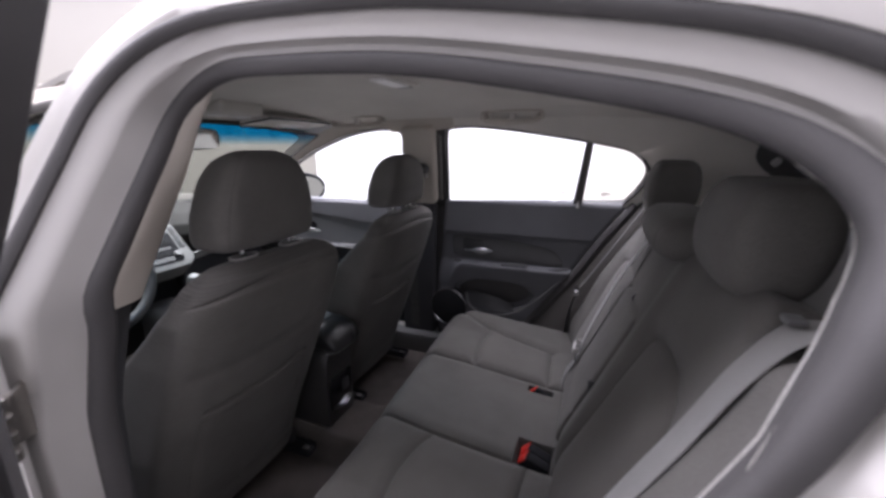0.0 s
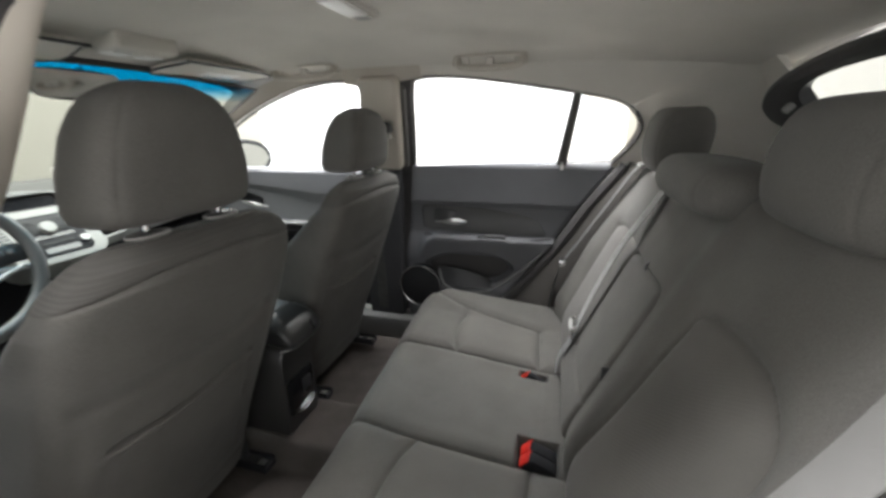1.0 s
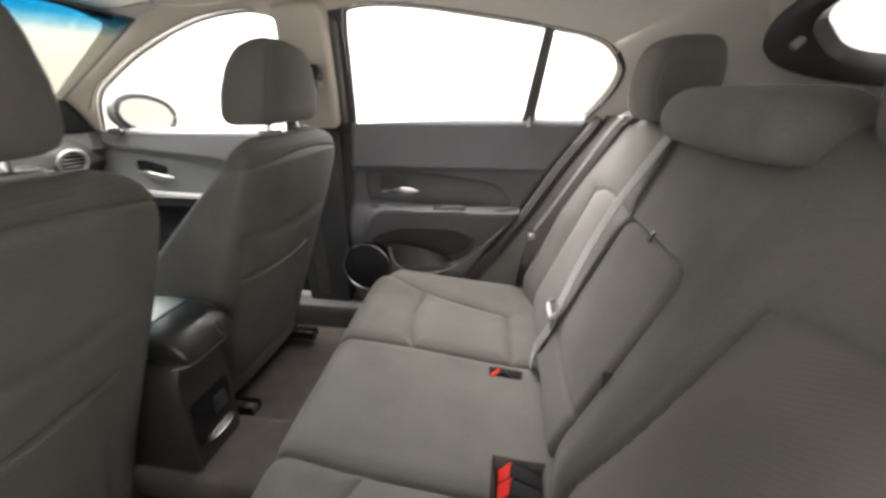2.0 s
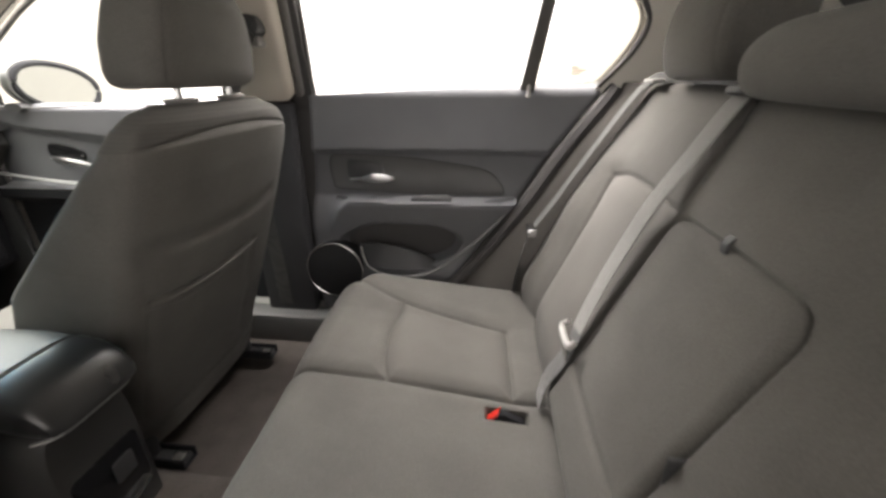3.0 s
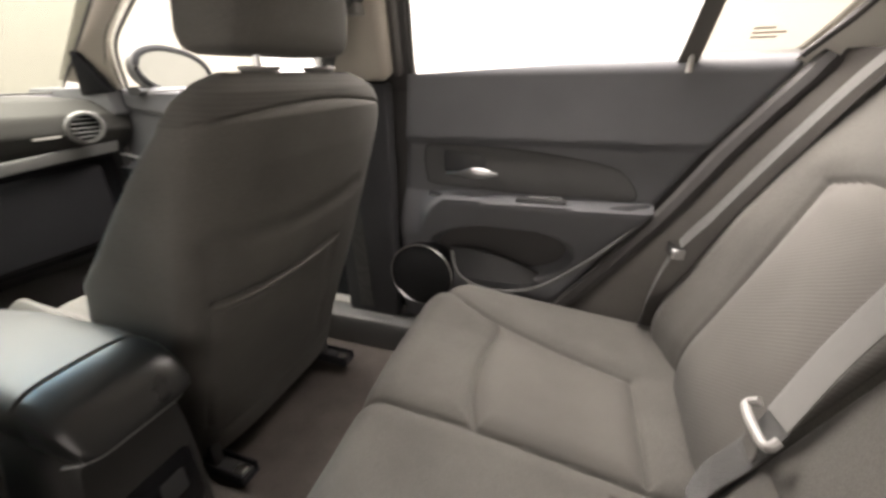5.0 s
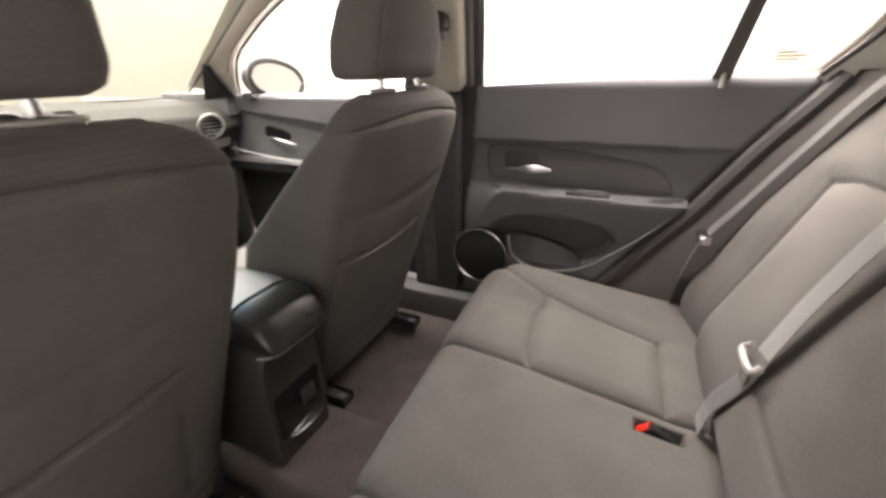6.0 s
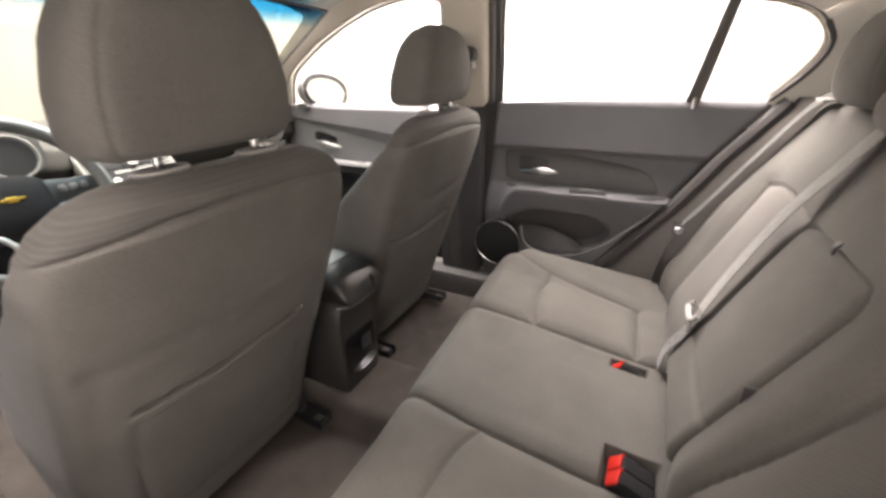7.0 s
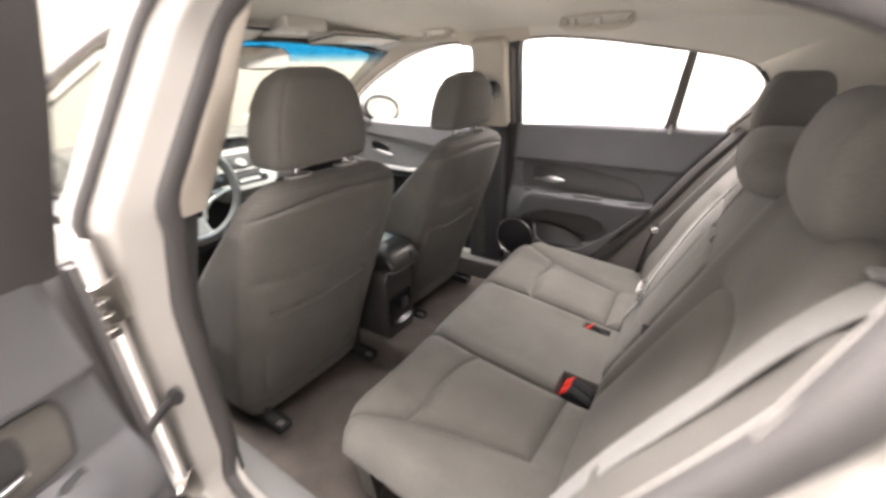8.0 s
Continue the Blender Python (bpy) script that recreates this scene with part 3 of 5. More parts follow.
for s in (1, -1):
    side = [(0.858, 1.03), (0.882, 1.17), (0.82, 1.265), (0.60, 1.325), (0.60, 1.40), (1.15, 1.375), (1.30, 1.20), (1.46, 1.0)] if s > 0 else [(0.90, 1.03), (0.94, 1.17), (0.96, 1.25), (0.98, 1.36), (1.15, 1.37), (1.30, 1.20), (1.46, 1.0)]
    part("rear_side_panel", plate(on_side(side, s, 0.045 if s > 0 else 0.02), (0, s * 0.01, 0.004), 0.002), PAINT, car, "champagne-silver panel behind the side window")
part("pillar_shell", plate(on_side([(-0.27, 0.95), (-0.20, 1.13), (-0.17, 1.34), (0.05, 1.36), (0.015, 1.27), (-0.03, 0.95)], 1, 0.018), (0, 0.03, 0.012)), RUBBER, car, "dark outer shell of the middle pillar")
part("pillar_shell", block(-0.30, -0.02, 0.775, 0.795, 0.26, 0.99, 0.004), RUBBER, car, "dark outer shell of the middle pillar")


# ---- rear doors ----
def door_in(x, z):
    """How far inside of the door's mid plane its lining lies (arrays)."""
    y = np.full(np.shape(x), 0.752)
    up = np.clip((z - 0.825) / 0.02, 0, 1)
    y = y - 0.020 * up * up * (3 - 2 * up)
    y = y - 0.012 * np.clip((z - 0.84) / 0.16, 0, 1) ** 2
    y = y + 0.024 * np.clip((z - 0.985) / 0.035, 0, 1) ** 2
    sx = np.clip((x + 0.01) / 0.09, 0, 1)
    y = y - 0.052 * np.clip((0.702 - z) / (0.006 + 0.12 * (1 - sx) ** 2), 0, 1) * (0.35 + 0.65 * np.clip((z - 0.56) / 0.12, 0, 1))
    pk = ((x - 0.21) / 0.185) ** 2 + ((z - 0.550 - 0.16 * (x - 0.21) * 0.3) / 0.072) ** 2
    y = y + 0.050 * np.clip((1.15 - pk) / 0.3, 0, 1)
    y = y - 0.018 * np.exp(-(((z - 0.44) / 0.07) ** 2))
    return y


def shut_x(z):
    """The rear edge of a rear door's lining by height."""
    return np.interp(z, [0.30, 0.40, 0.52, 0.69, 0.85, 1.005], [0.24, 0.345, 0.44, 0.563, 0.660, 0.772])


def rear_door(s, swing):
    hinge = Vector((-0.10, s * (0.885 if swing else 0.78), 0))
    m = Matrix.Translation(hinge) @ Matrix.Rotation(radians(s * swing), 4, "Z") @ Matrix.Translation(-hinge) @ Matrix.Diagonal((1, s, 1, 1))
    state = "open" if swing else "closed"
    door = thing("rear_door", hinge + Vector((0, 0, 0.33)), f"{state} rear car door with charcoal lining and grey cloth inlay", "car door", "car doors")

    def add(name, bm, mat, label="", to=None, **kw):
        return part(name, moved(bm, m), mat, to or door, label, **kw)

    def lining(U, V):
        z = 0.30 + (0.692 + 0.032 * U) * V
        x0 = -0.072 + 0.046 * np.clip((z - 0.6) / 0.4, 0, 1)
        x = x0 + (shut_x(z) - x0) * U
        y = door_in(x, z) + edge_round((x - x0) + 0.004, (shut_x(z) - x) + 0.004, 0.02)
        return x, y, z

    add("lining", sheet(lining, steps(0, 1, 110), steps(0, 1, 120), (0, 0.03, 0)), SOFT, "charcoal moulded plastic door lining")
    # cloth inlay
    inlay = [(0.010, 0.812), (0.05, 0.826), (0.20, 0.820), (0.36, 0.805), (0.46, 0.788), (0.505, 0.760), (0.520, 0.712), (0.40, 0.712), (0.15, 0.716), (0.03, 0.722), (0.012, 0.745)]
    pts = curve([(x, 0.747, z) for x, z in inlay], 6, True)
    rim = [p + (p - Vector((0.26, 0.747, 0.765))).normalized() * 0.0045 + Vector((0, 0.0022, 0)) for p in pts]
    add("inlay_gap", plate(rim, (0, 0.006, 0)), HARD)
    add("inlay", plate(pts, (0, 0.01, 0), 0.003), surface("dark_inlay_cloth", (0.095, 0.094, 0.094), 0.9, grain=0.2, grain_scale=900, bump=0.3, stain=0.06, spec=0.2) if s > 0 else CLOTH, "dark grey cloth inlay")
    # armrest ledge
    rings = []
    for i in range(25):
        t = i / 24
        x = 0.015 + 0.545 * t
        z = 0.700 - 0.012 * math.sin(math.pi * t) + 0.006 * t
        w = 0.017 * min(1, (t / 0.22) ** 0.7 + 0.12, (1 - t) / 0.10 + 0.2)
        rings.append(oval((x, 0.752 - w, z - 0.014), (0, 1, 0), (0, 0, 1), w + 0.006, 0.014, 3.0, 16))
    add("armrest", loft(rings), LEDGE, "charcoal moulded armrest ledge")
    add("armrest_edge", tube([(0.02 + 0.53 * i / 20, 0.716 + 0.022 * max(0.0, (10 - i) / 10) ** 3 + 0.014 * max(0.0, (i - 15) / 5) ** 3, 0.692 - 0.012 * math.sin(math.pi * i / 20) + 0.006 * i / 20) for i in range(21)], 0.0028), MID, "thin satin grey edge strip")
    # window switch
    sw = add("window_switch", block(0.255, 0.375, 0.714, 0.752, 0.690, 0.705, 0.004), HARD, "black window switch housing")
    add("switch_key", block(0.285, 0.365, 0.719, 0.745, 0.703, 0.710, 0.003), MID, "grey window switch key", sw)
    # handle
    cup = curve([(0.058, 0.745, 0.770), (0.060, 0.745, 0.806), (0.075, 0.745, 0.812), (0.145, 0.745, 0.806), (0.168, 0.745, 0.796), (0.160, 0.745, 0.760), (0.11, 0.745, 0.752), (0.068, 0.745, 0.754)], 4, True)
    # Flat plate whose dark colour stands in for shade inside the cup.
    hd = add("handle_cup", plate(cup, (0, 0.012, 0), 0.002), HARD, "flat dark plate drawn as the handle cup")
    lever = [oval((0.068 + 0.135 * t, 0.738 - 0.012 * math.sin(math.pi * t), 0.754 + 0.006 * math.sin(math.pi * t * 0.8)), (0, 1, 0), (0, 0, 1), 0.005 + 0.003 * t, 0.0035 + 0.0105 * max(0.0, math.sin(math.pi * (t - 0.25) / 0.75)) if t > 0.25 else 0.0035, 2.2, 12) for t in [i / 16 for i in range(17)]]
    add("handle_lever", loft(lever), LEVER, "chrome door handle lever", hd)
    add("lock_button", tube([(0.166, 0.745, 0.722), (0.166, 0.735, 0.722)], 0.002), CHROME)
    # loudspeaker
    c = Vector((-0.001, 0.701, 0.462))
    ring = [c + Vector((0.093 * math.cos(a), 0, 0.093 * math.sin(a))) for a in steps(0, 2 * math.pi, 49)[:-1]]
    sp = add("loudspeaker", plate([c + Vector((0.092 * math.cos(a), -0.002, 0.092 * math.sin(a))) for a in steps(0, 2 * math.pi, 49)[:-1]], (0, 0.05, 0), 0.003), GRILLE, "black round loudspeaker grille")
    add("trim_ring", tube(ring, 0.003, 8, True, 1.5, (0, 1, 0)), CHROME, "chrome loudspeaker ring", sp)
    # map pocket
    add("pocket_front", sheet(lambda U, V: (0.075 + 0.27 * U, 0.722 - 0.022 * np.sin(np.pi * U) + 0.02 * V, 0.475 + (0.075 - 0.06 * (U - 0.25) ** 2 * 2) * V), steps(0, 1, 24), steps(0, 1, 10), (0, 0.008, 0)), HARD, "black map pocket lip")
    arc = curve([(0.090, 0.712, 0.545), (0.104, 0.702, 0.492), (0.145, 0.695, 0.462), (0.22, 0.690, 0.452), (0.32, 0.692, 0.475), (0.42, 0.698, 0.548), (0.50, 0.705, 0.625), (0.555, 0.715, 0.685)], 6)
    add("pocket_edge", tube(arc, 0.0055, 8), MID, "raised grey edge round the map pocket")
    # frame, glass, divider
    run = curve(on_side(REAR_LIGHT, 1), 6, True)
    add("window_seal", tube([p for p in run if p.z > 1.02], 0.0025, 8, False, 0.8, (0, 1, 0)), RUBBER, "black window seal")
    main = [p for p in curve(on_side(REAR_LIGHT, 1, 0.004), 6, True)]
    front = [p for p in main if p.x <= 0.604 + (p.z - 1.0) * 0.10 - 0.02]
    back = [p for p in main if p.x > 0.604 + (p.z - 1.0) * 0.10 - 0.02]
    pane = add("window_pane", plate(front, (0, 0.004, 0.002)), GLASS, "clear side window glass", smooth=False)
    quarter = add("quarter_pane", plate(back, (0, 0.004, 0.002)), QGLASS, "slightly tinted small rear side glass", smooth=False)
    pane.visible_shadow = quarter.visible_shadow = False
    bar = [Vector((0.574 + dx + (z - 1.0) * 0.145, glass_y(z), z)) for z, dx in ((1.0, -0.019), (1.0, 0.019), (1.262, 0.014), (1.262, -0.014))]
    add("divider_bar", plate(bar, (0, 0.012, 0.004), 0.003), TAUPE, "taupe window divider bar")
    knob = [oval((0.578, 0.722, z), (1, 0, 0), (0, 1, 0), r, r, 2, 10) for z, r in ((0.985, 0.006), (1.010, 0.0055), (1.018, 0.004), (1.020, 0.001))]
    add("lock_knob", loft(knob), PALE, "small grey lock knob")
    # small print on both panes, as plain bars
    for x0, to, off in ((0.500, pane, 0.0), (0.662, quarter, 0.0)):
        for i, (w, mat) in enumerate(((0.040, INK), (0.052, REDINK), (0.034, INK))):
            z = 1.040 + 0.007 * i
            quad = [Vector((x, glass_y(zz) + 0.001, zz)) for x, zz in ((x0, z), (x0 + w, z), (x0 + w, z + 0.0030), (x0, z + 0.0030))]
            add("print_bar", plate(quad, (0, -0.0006, 0)), mat, "", to, smooth=False)
    # painted outside
    skin = [(-0.085, 0.33), (-0.085, 0.97), (0.75, 1.0), (0.70, 0.86), (0.56, 0.64), (0.40, 0.43), (0.27, 0.33)]
    add("outer_skin", plate([(x, 0.80 + 0.03 * (z < 0.9), z) for x, z in skin], (0, 0.012, 0), 0.003), PAINT, "champagne-silver painted outer door skin")
    shell = [(-0.092, 0.31), (-0.092, 0.985), (0.775, 1.0), (0.72, 0.86), (0.60, 0.66), (0.44, 0.44), (0.30, 0.31)]
    add("inner_shell", plate([(x, 0.772, z) for x, z in shell], (0, 0.02, 0), 0.003), RUBBER, "dark inner door shell")
    edge = [(-0.085, 0.32), (-0.085, 0.98), (-0.070, 0.98), (-0.070, 0.32)]
    if swing:
        # Silver-painted edge given a dark material to hold its shade.
        add("hinge_edge", plate([(x, 0.755, z) for x, z in edge], (0, 0.05, 0), 0.003), RUBBER, "front edge of the door, coloured dark for shade")
    wide = -0.015
    post = [(-0.048, 0.985), (-0.052, 1.20), (-0.046, 1.40), (0.16, 1.40), (0.085, 1.20), (0.055, 0.985)] if swing else [(-0.062, 0.985), (-0.036, 1.12), (-0.008, 1.29), (0.022 + wide, 1.275), (-0.006 + wide, 1.12), (-0.030 + wide, 0.985)]
    add("frame_post", plate(on_side(post, 1, -0.010), (0, 0.03, 0.012), 0.005), TAUPE if not swing else RUBBER, "dark front post of the window frame")
    tail_run = curve(on_side([(0.800, 1.190), (0.826, 1.145), (0.810, 1.085), (0.752, 1.010)], 1, -0.004), 6)
    add("frame_tail", tube(tail_run, 0.006, 8, False, 0.7, (0, 1, 0)), RUBBER, "dark rear curve of the window frame")
    fr = curve(on_side(REAR_LIGHT[0:13], 1, 0.030), 5)
    add("window_frame", tube(fr, 0.007, 10, False, 0.6, (0, 1, 0)), TAUPE, "taupe window frame")
    return door


rear_door(1, 0)
rear_door(-1, 75)


# ---- front doors ----
def front_door(s):
    m = Matrix.Diagonal((1, s, 1, 1))
    door = thing("front_door", (-0.7, s * 0.76, 0.30), "closed front car door with charcoal lining and silver strip", "car door", "car doors")

    def add(name, bm, mat, label="", to=None, **kw):
        return part(name, moved(bm, m), mat, to or door, label, **kw)

    def lining(U, V):
        z = 0.30 + 0.668 * V
        x = -1.16 + 0.905 * U
        step = 0.832 - 0.18 * np.clip(x + 0.70, -0.40, 0.15)
        y = 0.775 - (0.022 + 0.02 * np.clip(x + 0.85, -0.5, 0.4)) * np.clip((z - step) / np.clip(0.010 + 0.10 * (x + 1.0), 0.008, 0.05), 0, 1) + 0.025 * np.clip((z - 0.945) / 0.024, 0, 1) ** 2
        y = y - 0.05 * np.clip((0.715 - z) / 0.008, 0, 1) * np.clip((z - 0.64) / 0.03, 0, 1)
        return x, y, z

    # Below the armrest the near-black colour stands in for its shadow.
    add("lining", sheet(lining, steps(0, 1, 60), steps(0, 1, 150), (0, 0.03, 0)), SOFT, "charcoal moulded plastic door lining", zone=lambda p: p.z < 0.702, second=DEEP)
    strip_pts = curve([(-1.14, 0.735, 0.752), (-0.95, 0.722, 0.735), (-0.75, 0.718, 0.722), (-0.50, 0.722, 0.712), (-0.30, 0.735, 0.712)], 6)
    add("silver_strip", tube(strip_pts, 0.009, 10, False, 0.5), SATIN, "satin silver armrest strip")
    cup = curve([(-0.958, 0.770, 0.800), (-0.958, 0.768, 0.843), (-0.90, 0.768, 0.840), (-0.838, 0.768, 0.818), (-0.856, 0.768, 0.788)], 4, True)
    c = add("handle_cup", plate(cup, (0, 0.012, 0), 0.002), BLACK, "flat dark plate drawn as the handle cup")
    lever = [oval((-0.950 + 0.145 * t, 0.760 - 0.012 * math.sin(math.pi * t), 0.801 - 0.022 * t), (0, 1, 0), (0, 0, 1), 0.005, 0.003 + 0.008 * math.sin(math.pi * t), 2.2, 12) for t in [i / 12 for i in range(13)]]
    add("handle_lever", loft(lever), LEVER, "chrome door handle lever", c)
    add("switch_panel", block(-0.66, -0.46, 0.712, 0.760, 0.708, 0.722, 0.004), SATIN, "silver window switch panel")
    run = curve(on_side(FRONT_LIGHT, 1), 6, True)
    add("window_seal", tube(run, 0.0025, 8, True, 0.8, (0, 1, 0)), TAUPE, "taupe window seal")
    pane = add("window_pane", plate(curve(on_side(FRONT_LIGHT, 1, 0.004), 6, True), (0, 0.004, 0.002)), GLASS, "clear side window glass", smooth=False)
    pane.visible_shadow = False
    tri = [(-1.215, 0.945), (-1.085, 1.078), (-1.066, 0.958)]
    add("mirror_triangle", plate(on_side(tri, 1, -0.045), (0, 0.03, 0), 0.006), DEEP, "black corner trim at the mirror")
    out = [(-1.2, 0.33), (-1.2, 0.95), (-0.10, 0.97), (-0.095, 0.33)]
    add("outer_skin", plate([(x, 0.815, z) for x, z in out], (0, 0.012, 0), 0.003), PAINT, "champagne-silver painted outer door skin")
    fr = curve(on_side(FRONT_LIGHT[0:10], 1, 0.030), 5)
    add("window_frame", tube(fr, 0.009, 10, False, 0.6, (0, 1, 0)), TAUPE, "taupe window frame")
    # wing mirror
    wm = thing("wing_mirror", (-0.98, s * 0.80, 0.95), "wing mirror in shade-toned grey with dark rim", "mirror", "wing mirrors")
    ctr = Vector((-0.955, 0.872, 1.014))
    u, v, d = Vector((0.10, 1, -0.18)).normalized(), Vector((0, 0.18, 1)).normalized(), Vector((-1, 0.10, 0)).normalized()
    shell = [oval(ctr + d * x, u, v, 0.140 * w, 0.080 * w, 2.3, 32) for x, w in ((0.0, 1.0), (0.02, 1.02), (0.05, 0.92), (0.08, 0.66), (0.095, 0.3))]
    # Silver housing in a darker grey, so the colour holds its shade.
    part("housing", moved(loft(shell), m), MID, wm, "silver mirror housing with shade put into its grey")
    part("rim", moved(tube(oval(ctr, u, v, 0.126, 0.068, 2.2, 40), 0.010, 8, True), m), DEEP, wm, "black mirror rim")
    part("mirror_pane", moved(plate(oval(ctr + d * -0.003, u, v, 0.123, 0.064, 2.2, 40), d * 0.003), m), MIRROR, wm, "mirror glass", smooth=False)
    part("arm", moved(loft([oval((-0.99, y, 0.958), (1, 0, 0), (0, 0, 1), 0.03, 0.014, 2.5, 12) for y in (0.735, 0.80, 0.84)]), m), HARD, wm, "black mirror arm")
    return door


front_door(1)
front_door(-1)

# ---- windscreen ----
ws = thing("windscreen", (-1.0, 0, 0.97), "windscreen with a blue tinted top band", "windscreen")
part("pane", sheet(lambda U, V: (-1.46 + 0.83 * U + 0.10 * np.abs(V) ** 2 * (1 - 0.4 * U), V * (0.74 - 0.23 * U), 0.955 + 0.368 * U - 0.03 * np.abs(V) ** 2 * U), steps(0, 1, 24), steps(-1, 1, 24), (-0.003, 0, 0.004)), WSGLASS, ws, "clear glass with a blue band along the top")
part("edge_seal", tube([(-1.46 + 0.83 * u + 0.10 * abs(v) ** 2 * (1 - 0.4 * u), v * (0.74 - 0.23 * u), 0.955 + 0.368 * u - 0.03 * abs(v) ** 2 * u) for u, v in [(0.0, -1 + i / 6) for i in range(12)] + [(i / 8, 1.0) for i in range(8)] + [(1.0, 1 - i / 6) for i in range(12)] + [(1 - i / 8, -1.0) for i in range(8)]], 0.004, 8, True), RUBBER, ws, "black windscreen edge seal")

# ---- seats ----
def xs_back(z):
    return np.interp(z, [0.27, 0.40, 0.60, 0.75, 0.88, 0.94, 0.975, 0.995], [-0.235, -0.195, -0.120, -0.062, -0.018, -0.002, -0.008, -0.035])


def front_seat(y0, who, crown=1.0):
    seat = thing("front_seat", (-0.40, y0, 0.24), f"charcoal cloth {who} seat with headrest and back pocket", "car seat", "front seats")
    rings = []
    zs = np.concatenate([steps(0.27, 0.88, 160), steps(0.882, 0.976, 60), 0.976 + 0.022 * np.sin(steps(0.08, math.pi / 2, 12))])
    wz = lambda z: np.interp(z, [0.27, 0.32, 0.45, 0.62, 0.80, 0.90, 0.94, 0.965, 0.985, 0.998], [0.205, 0.226, 0.232, 0.240, 0.248, 0.246, 0.236, 0.218, 0.19, 0.15])
    dz = lambda z: np.interp(z, [0.27, 0.32, 0.45, 0.7, 0.88, 0.94, 0.975, 0.998], [0.055, 0.08, 0.085, 0.08, 0.066, 0.058, 0.045, 0.018])
    seam = smooth_line([(-0.26, 0.936), (-0.20, 0.943), (-0.10, 0.953), (0.0, 0.957), (0.10, 0.953), (0.20, 0.941), (0.26, 0.928)])
    fold = smooth_line([(-0.215, 0.776), (-0.10, 0.764), (0.0, 0.762), (0.10, 0.770), (0.15, 0.782)])
    h = 0.0 if y0 > 0 else 0.028
    hem = smooth_line([(h - 0.200, 0.670), (h - 0.05, 0.660), (h + 0.095, 0.672)])
    sides = [[(-0.212, 0.776), (-0.205, 0.33)], [(0.205, 0.80), (0.205, 0.33)], [(-0.205, 0.33), (0.205, 0.33)]]
    pocket = [[(h - 0.200, 0.670), (h - 0.196, 0.37)], [(h + 0.095, 0.672), (h + 0.110, 0.37)]]
    for z in zs:
        w, d = float(wz(z)), float(dz(z))
        xr = float(xs_back(z))
        r = oval((xr - d, 0, z), (1, 0, 0), (0, 1, 0), d, w, 3.4, 120)
        Y = np.array([p.y for p in r])
        Z = np.full(Y.shape, z)
        off = groove(Y, Z, seam, 0.0040, 0.0026) + groove(Y, Z, seam, 0.0020, 0.008) + groove(Y, Z, fold, 0.0055, 0.016) + groove(Y, Z, hem, 0.010, 0.0045) + groove(Y, Z + 0.024, hem, 0.0035, 0.003) + groove(Y, Z + 0.012, hem, -0.0055, 0.009)
        for sd in pocket:
            off = off + groove(Y, Z, sd, 0.0055, 0.0045)
        for sd in sides:
            off = off + groove(Y, Z, sd, 0.0035, 0.012)
        for p, o in zip(r, off):
            if p.x > xr - d:
                p.x += float(o) * min(1.0, (p.x - xr + d) / d * 2)
            elif z < 0.93:
                a = abs(p.y) / w
                p.x -= 0.150 * max(0.0, (a - 0.5) / 0.5) ** 0.6 * min(1.0, (0.93 - z) / 0.25) * min(1.0, max(0.0, (z - 0.25) / 0.12))
            if p.y * y0 > 0:
                p.y *= 1.0 + 0.13 * min(1.0, max(0.0, (0.86 - z) / 0.3))
            p.y += y0
        rings.append(r)
    back = part("backrest", loft(rings), CLOTH, seat, "charcoal cloth backrest with map pocket", zone=lambda p: p.z > 0.957 - 0.35 * (p.y - y0) ** 2, second=MESHY)
    # headrest
    hz = 0.010 + np.concatenate([1.012 + 0.015 * (1 - np.cos(steps(0.1, math.pi / 2, 6))), steps(1.035, 1.175, 16), 1.18 + 0.052 * np.sin(steps(0.05, math.pi / 2, 10))])
    rings = []
    for z in hz:
        z = float(z)
        zz = z - 0.010
        w = float(np.interp(zz, [1.012, 1.02, 1.04, 1.09, 1.15, 1.19, 1.21, 1.224, 1.232], [0.122, 0.137, 0.143, 0.141, 0.128, 0.110, 0.094, 0.072, 0.046]))
        d = float(np.interp(zz, [1.012, 1.02, 1.04, 1.10, 1.17, 1.21, 1.232], [0.046, 0.058, 0.064, 0.064, 0.056, 0.040, 0.012]))
        xc = -0.085 + 0.12 * (z - 1.02)
        r = oval((xc, y0 - 0.005, z), (1, 0, 0), (0, 1, 0), d, w, 5.0, 120)
        for p in r:
            a = abs(p.y - y0)
            p.x += 0.004 * (1 if p.x > xc else 0) * (1 - (a / w) ** 2) - 0.0024 * math.exp(-(((a - w + 0.014) / 0.0035) ** 2))
        for p in r:
            p.z = 1.02 + (p.z - 1.02) * crown
        rings.append(r)
    head = part("headrest", loft(rings), CLOTH, seat, "rounded charcoal cloth headrest")
    for dy in (-0.0735, 0.0735):
        part("post", tube([(-0.062, y0 + dy, 0.97), (-0.060, y0 + dy, 1.045)], 0.0065, 10), CHROME, head, "chrome headrest post")
        part("collar", loft([oval((-0.058, y0 + dy, z), (1, 0, 0), (0, 1, 0), a, b, 2.4, 20) for z, a, b in ((0.985, 0.019, 0.033), (1.001, 0.018, 0.032), (1.003, 0.014, 0.028))]), MID, back, "grey oval headrest collar")
        part("collar_ring", tube(oval((-0.058, y0 + dy, 1.003), (1, 0, 0), (0, 1, 0), 0.0185, 0.0325, 2.4, 28), 0.003, 8, True), PALE, back, "pale ring round the headrest collar")
    part("lock_button", block(-0.070, -0.050, y0 + 0.085, y0 + 0.100, 1.0, 1.010, 0.003), CHROME, back)
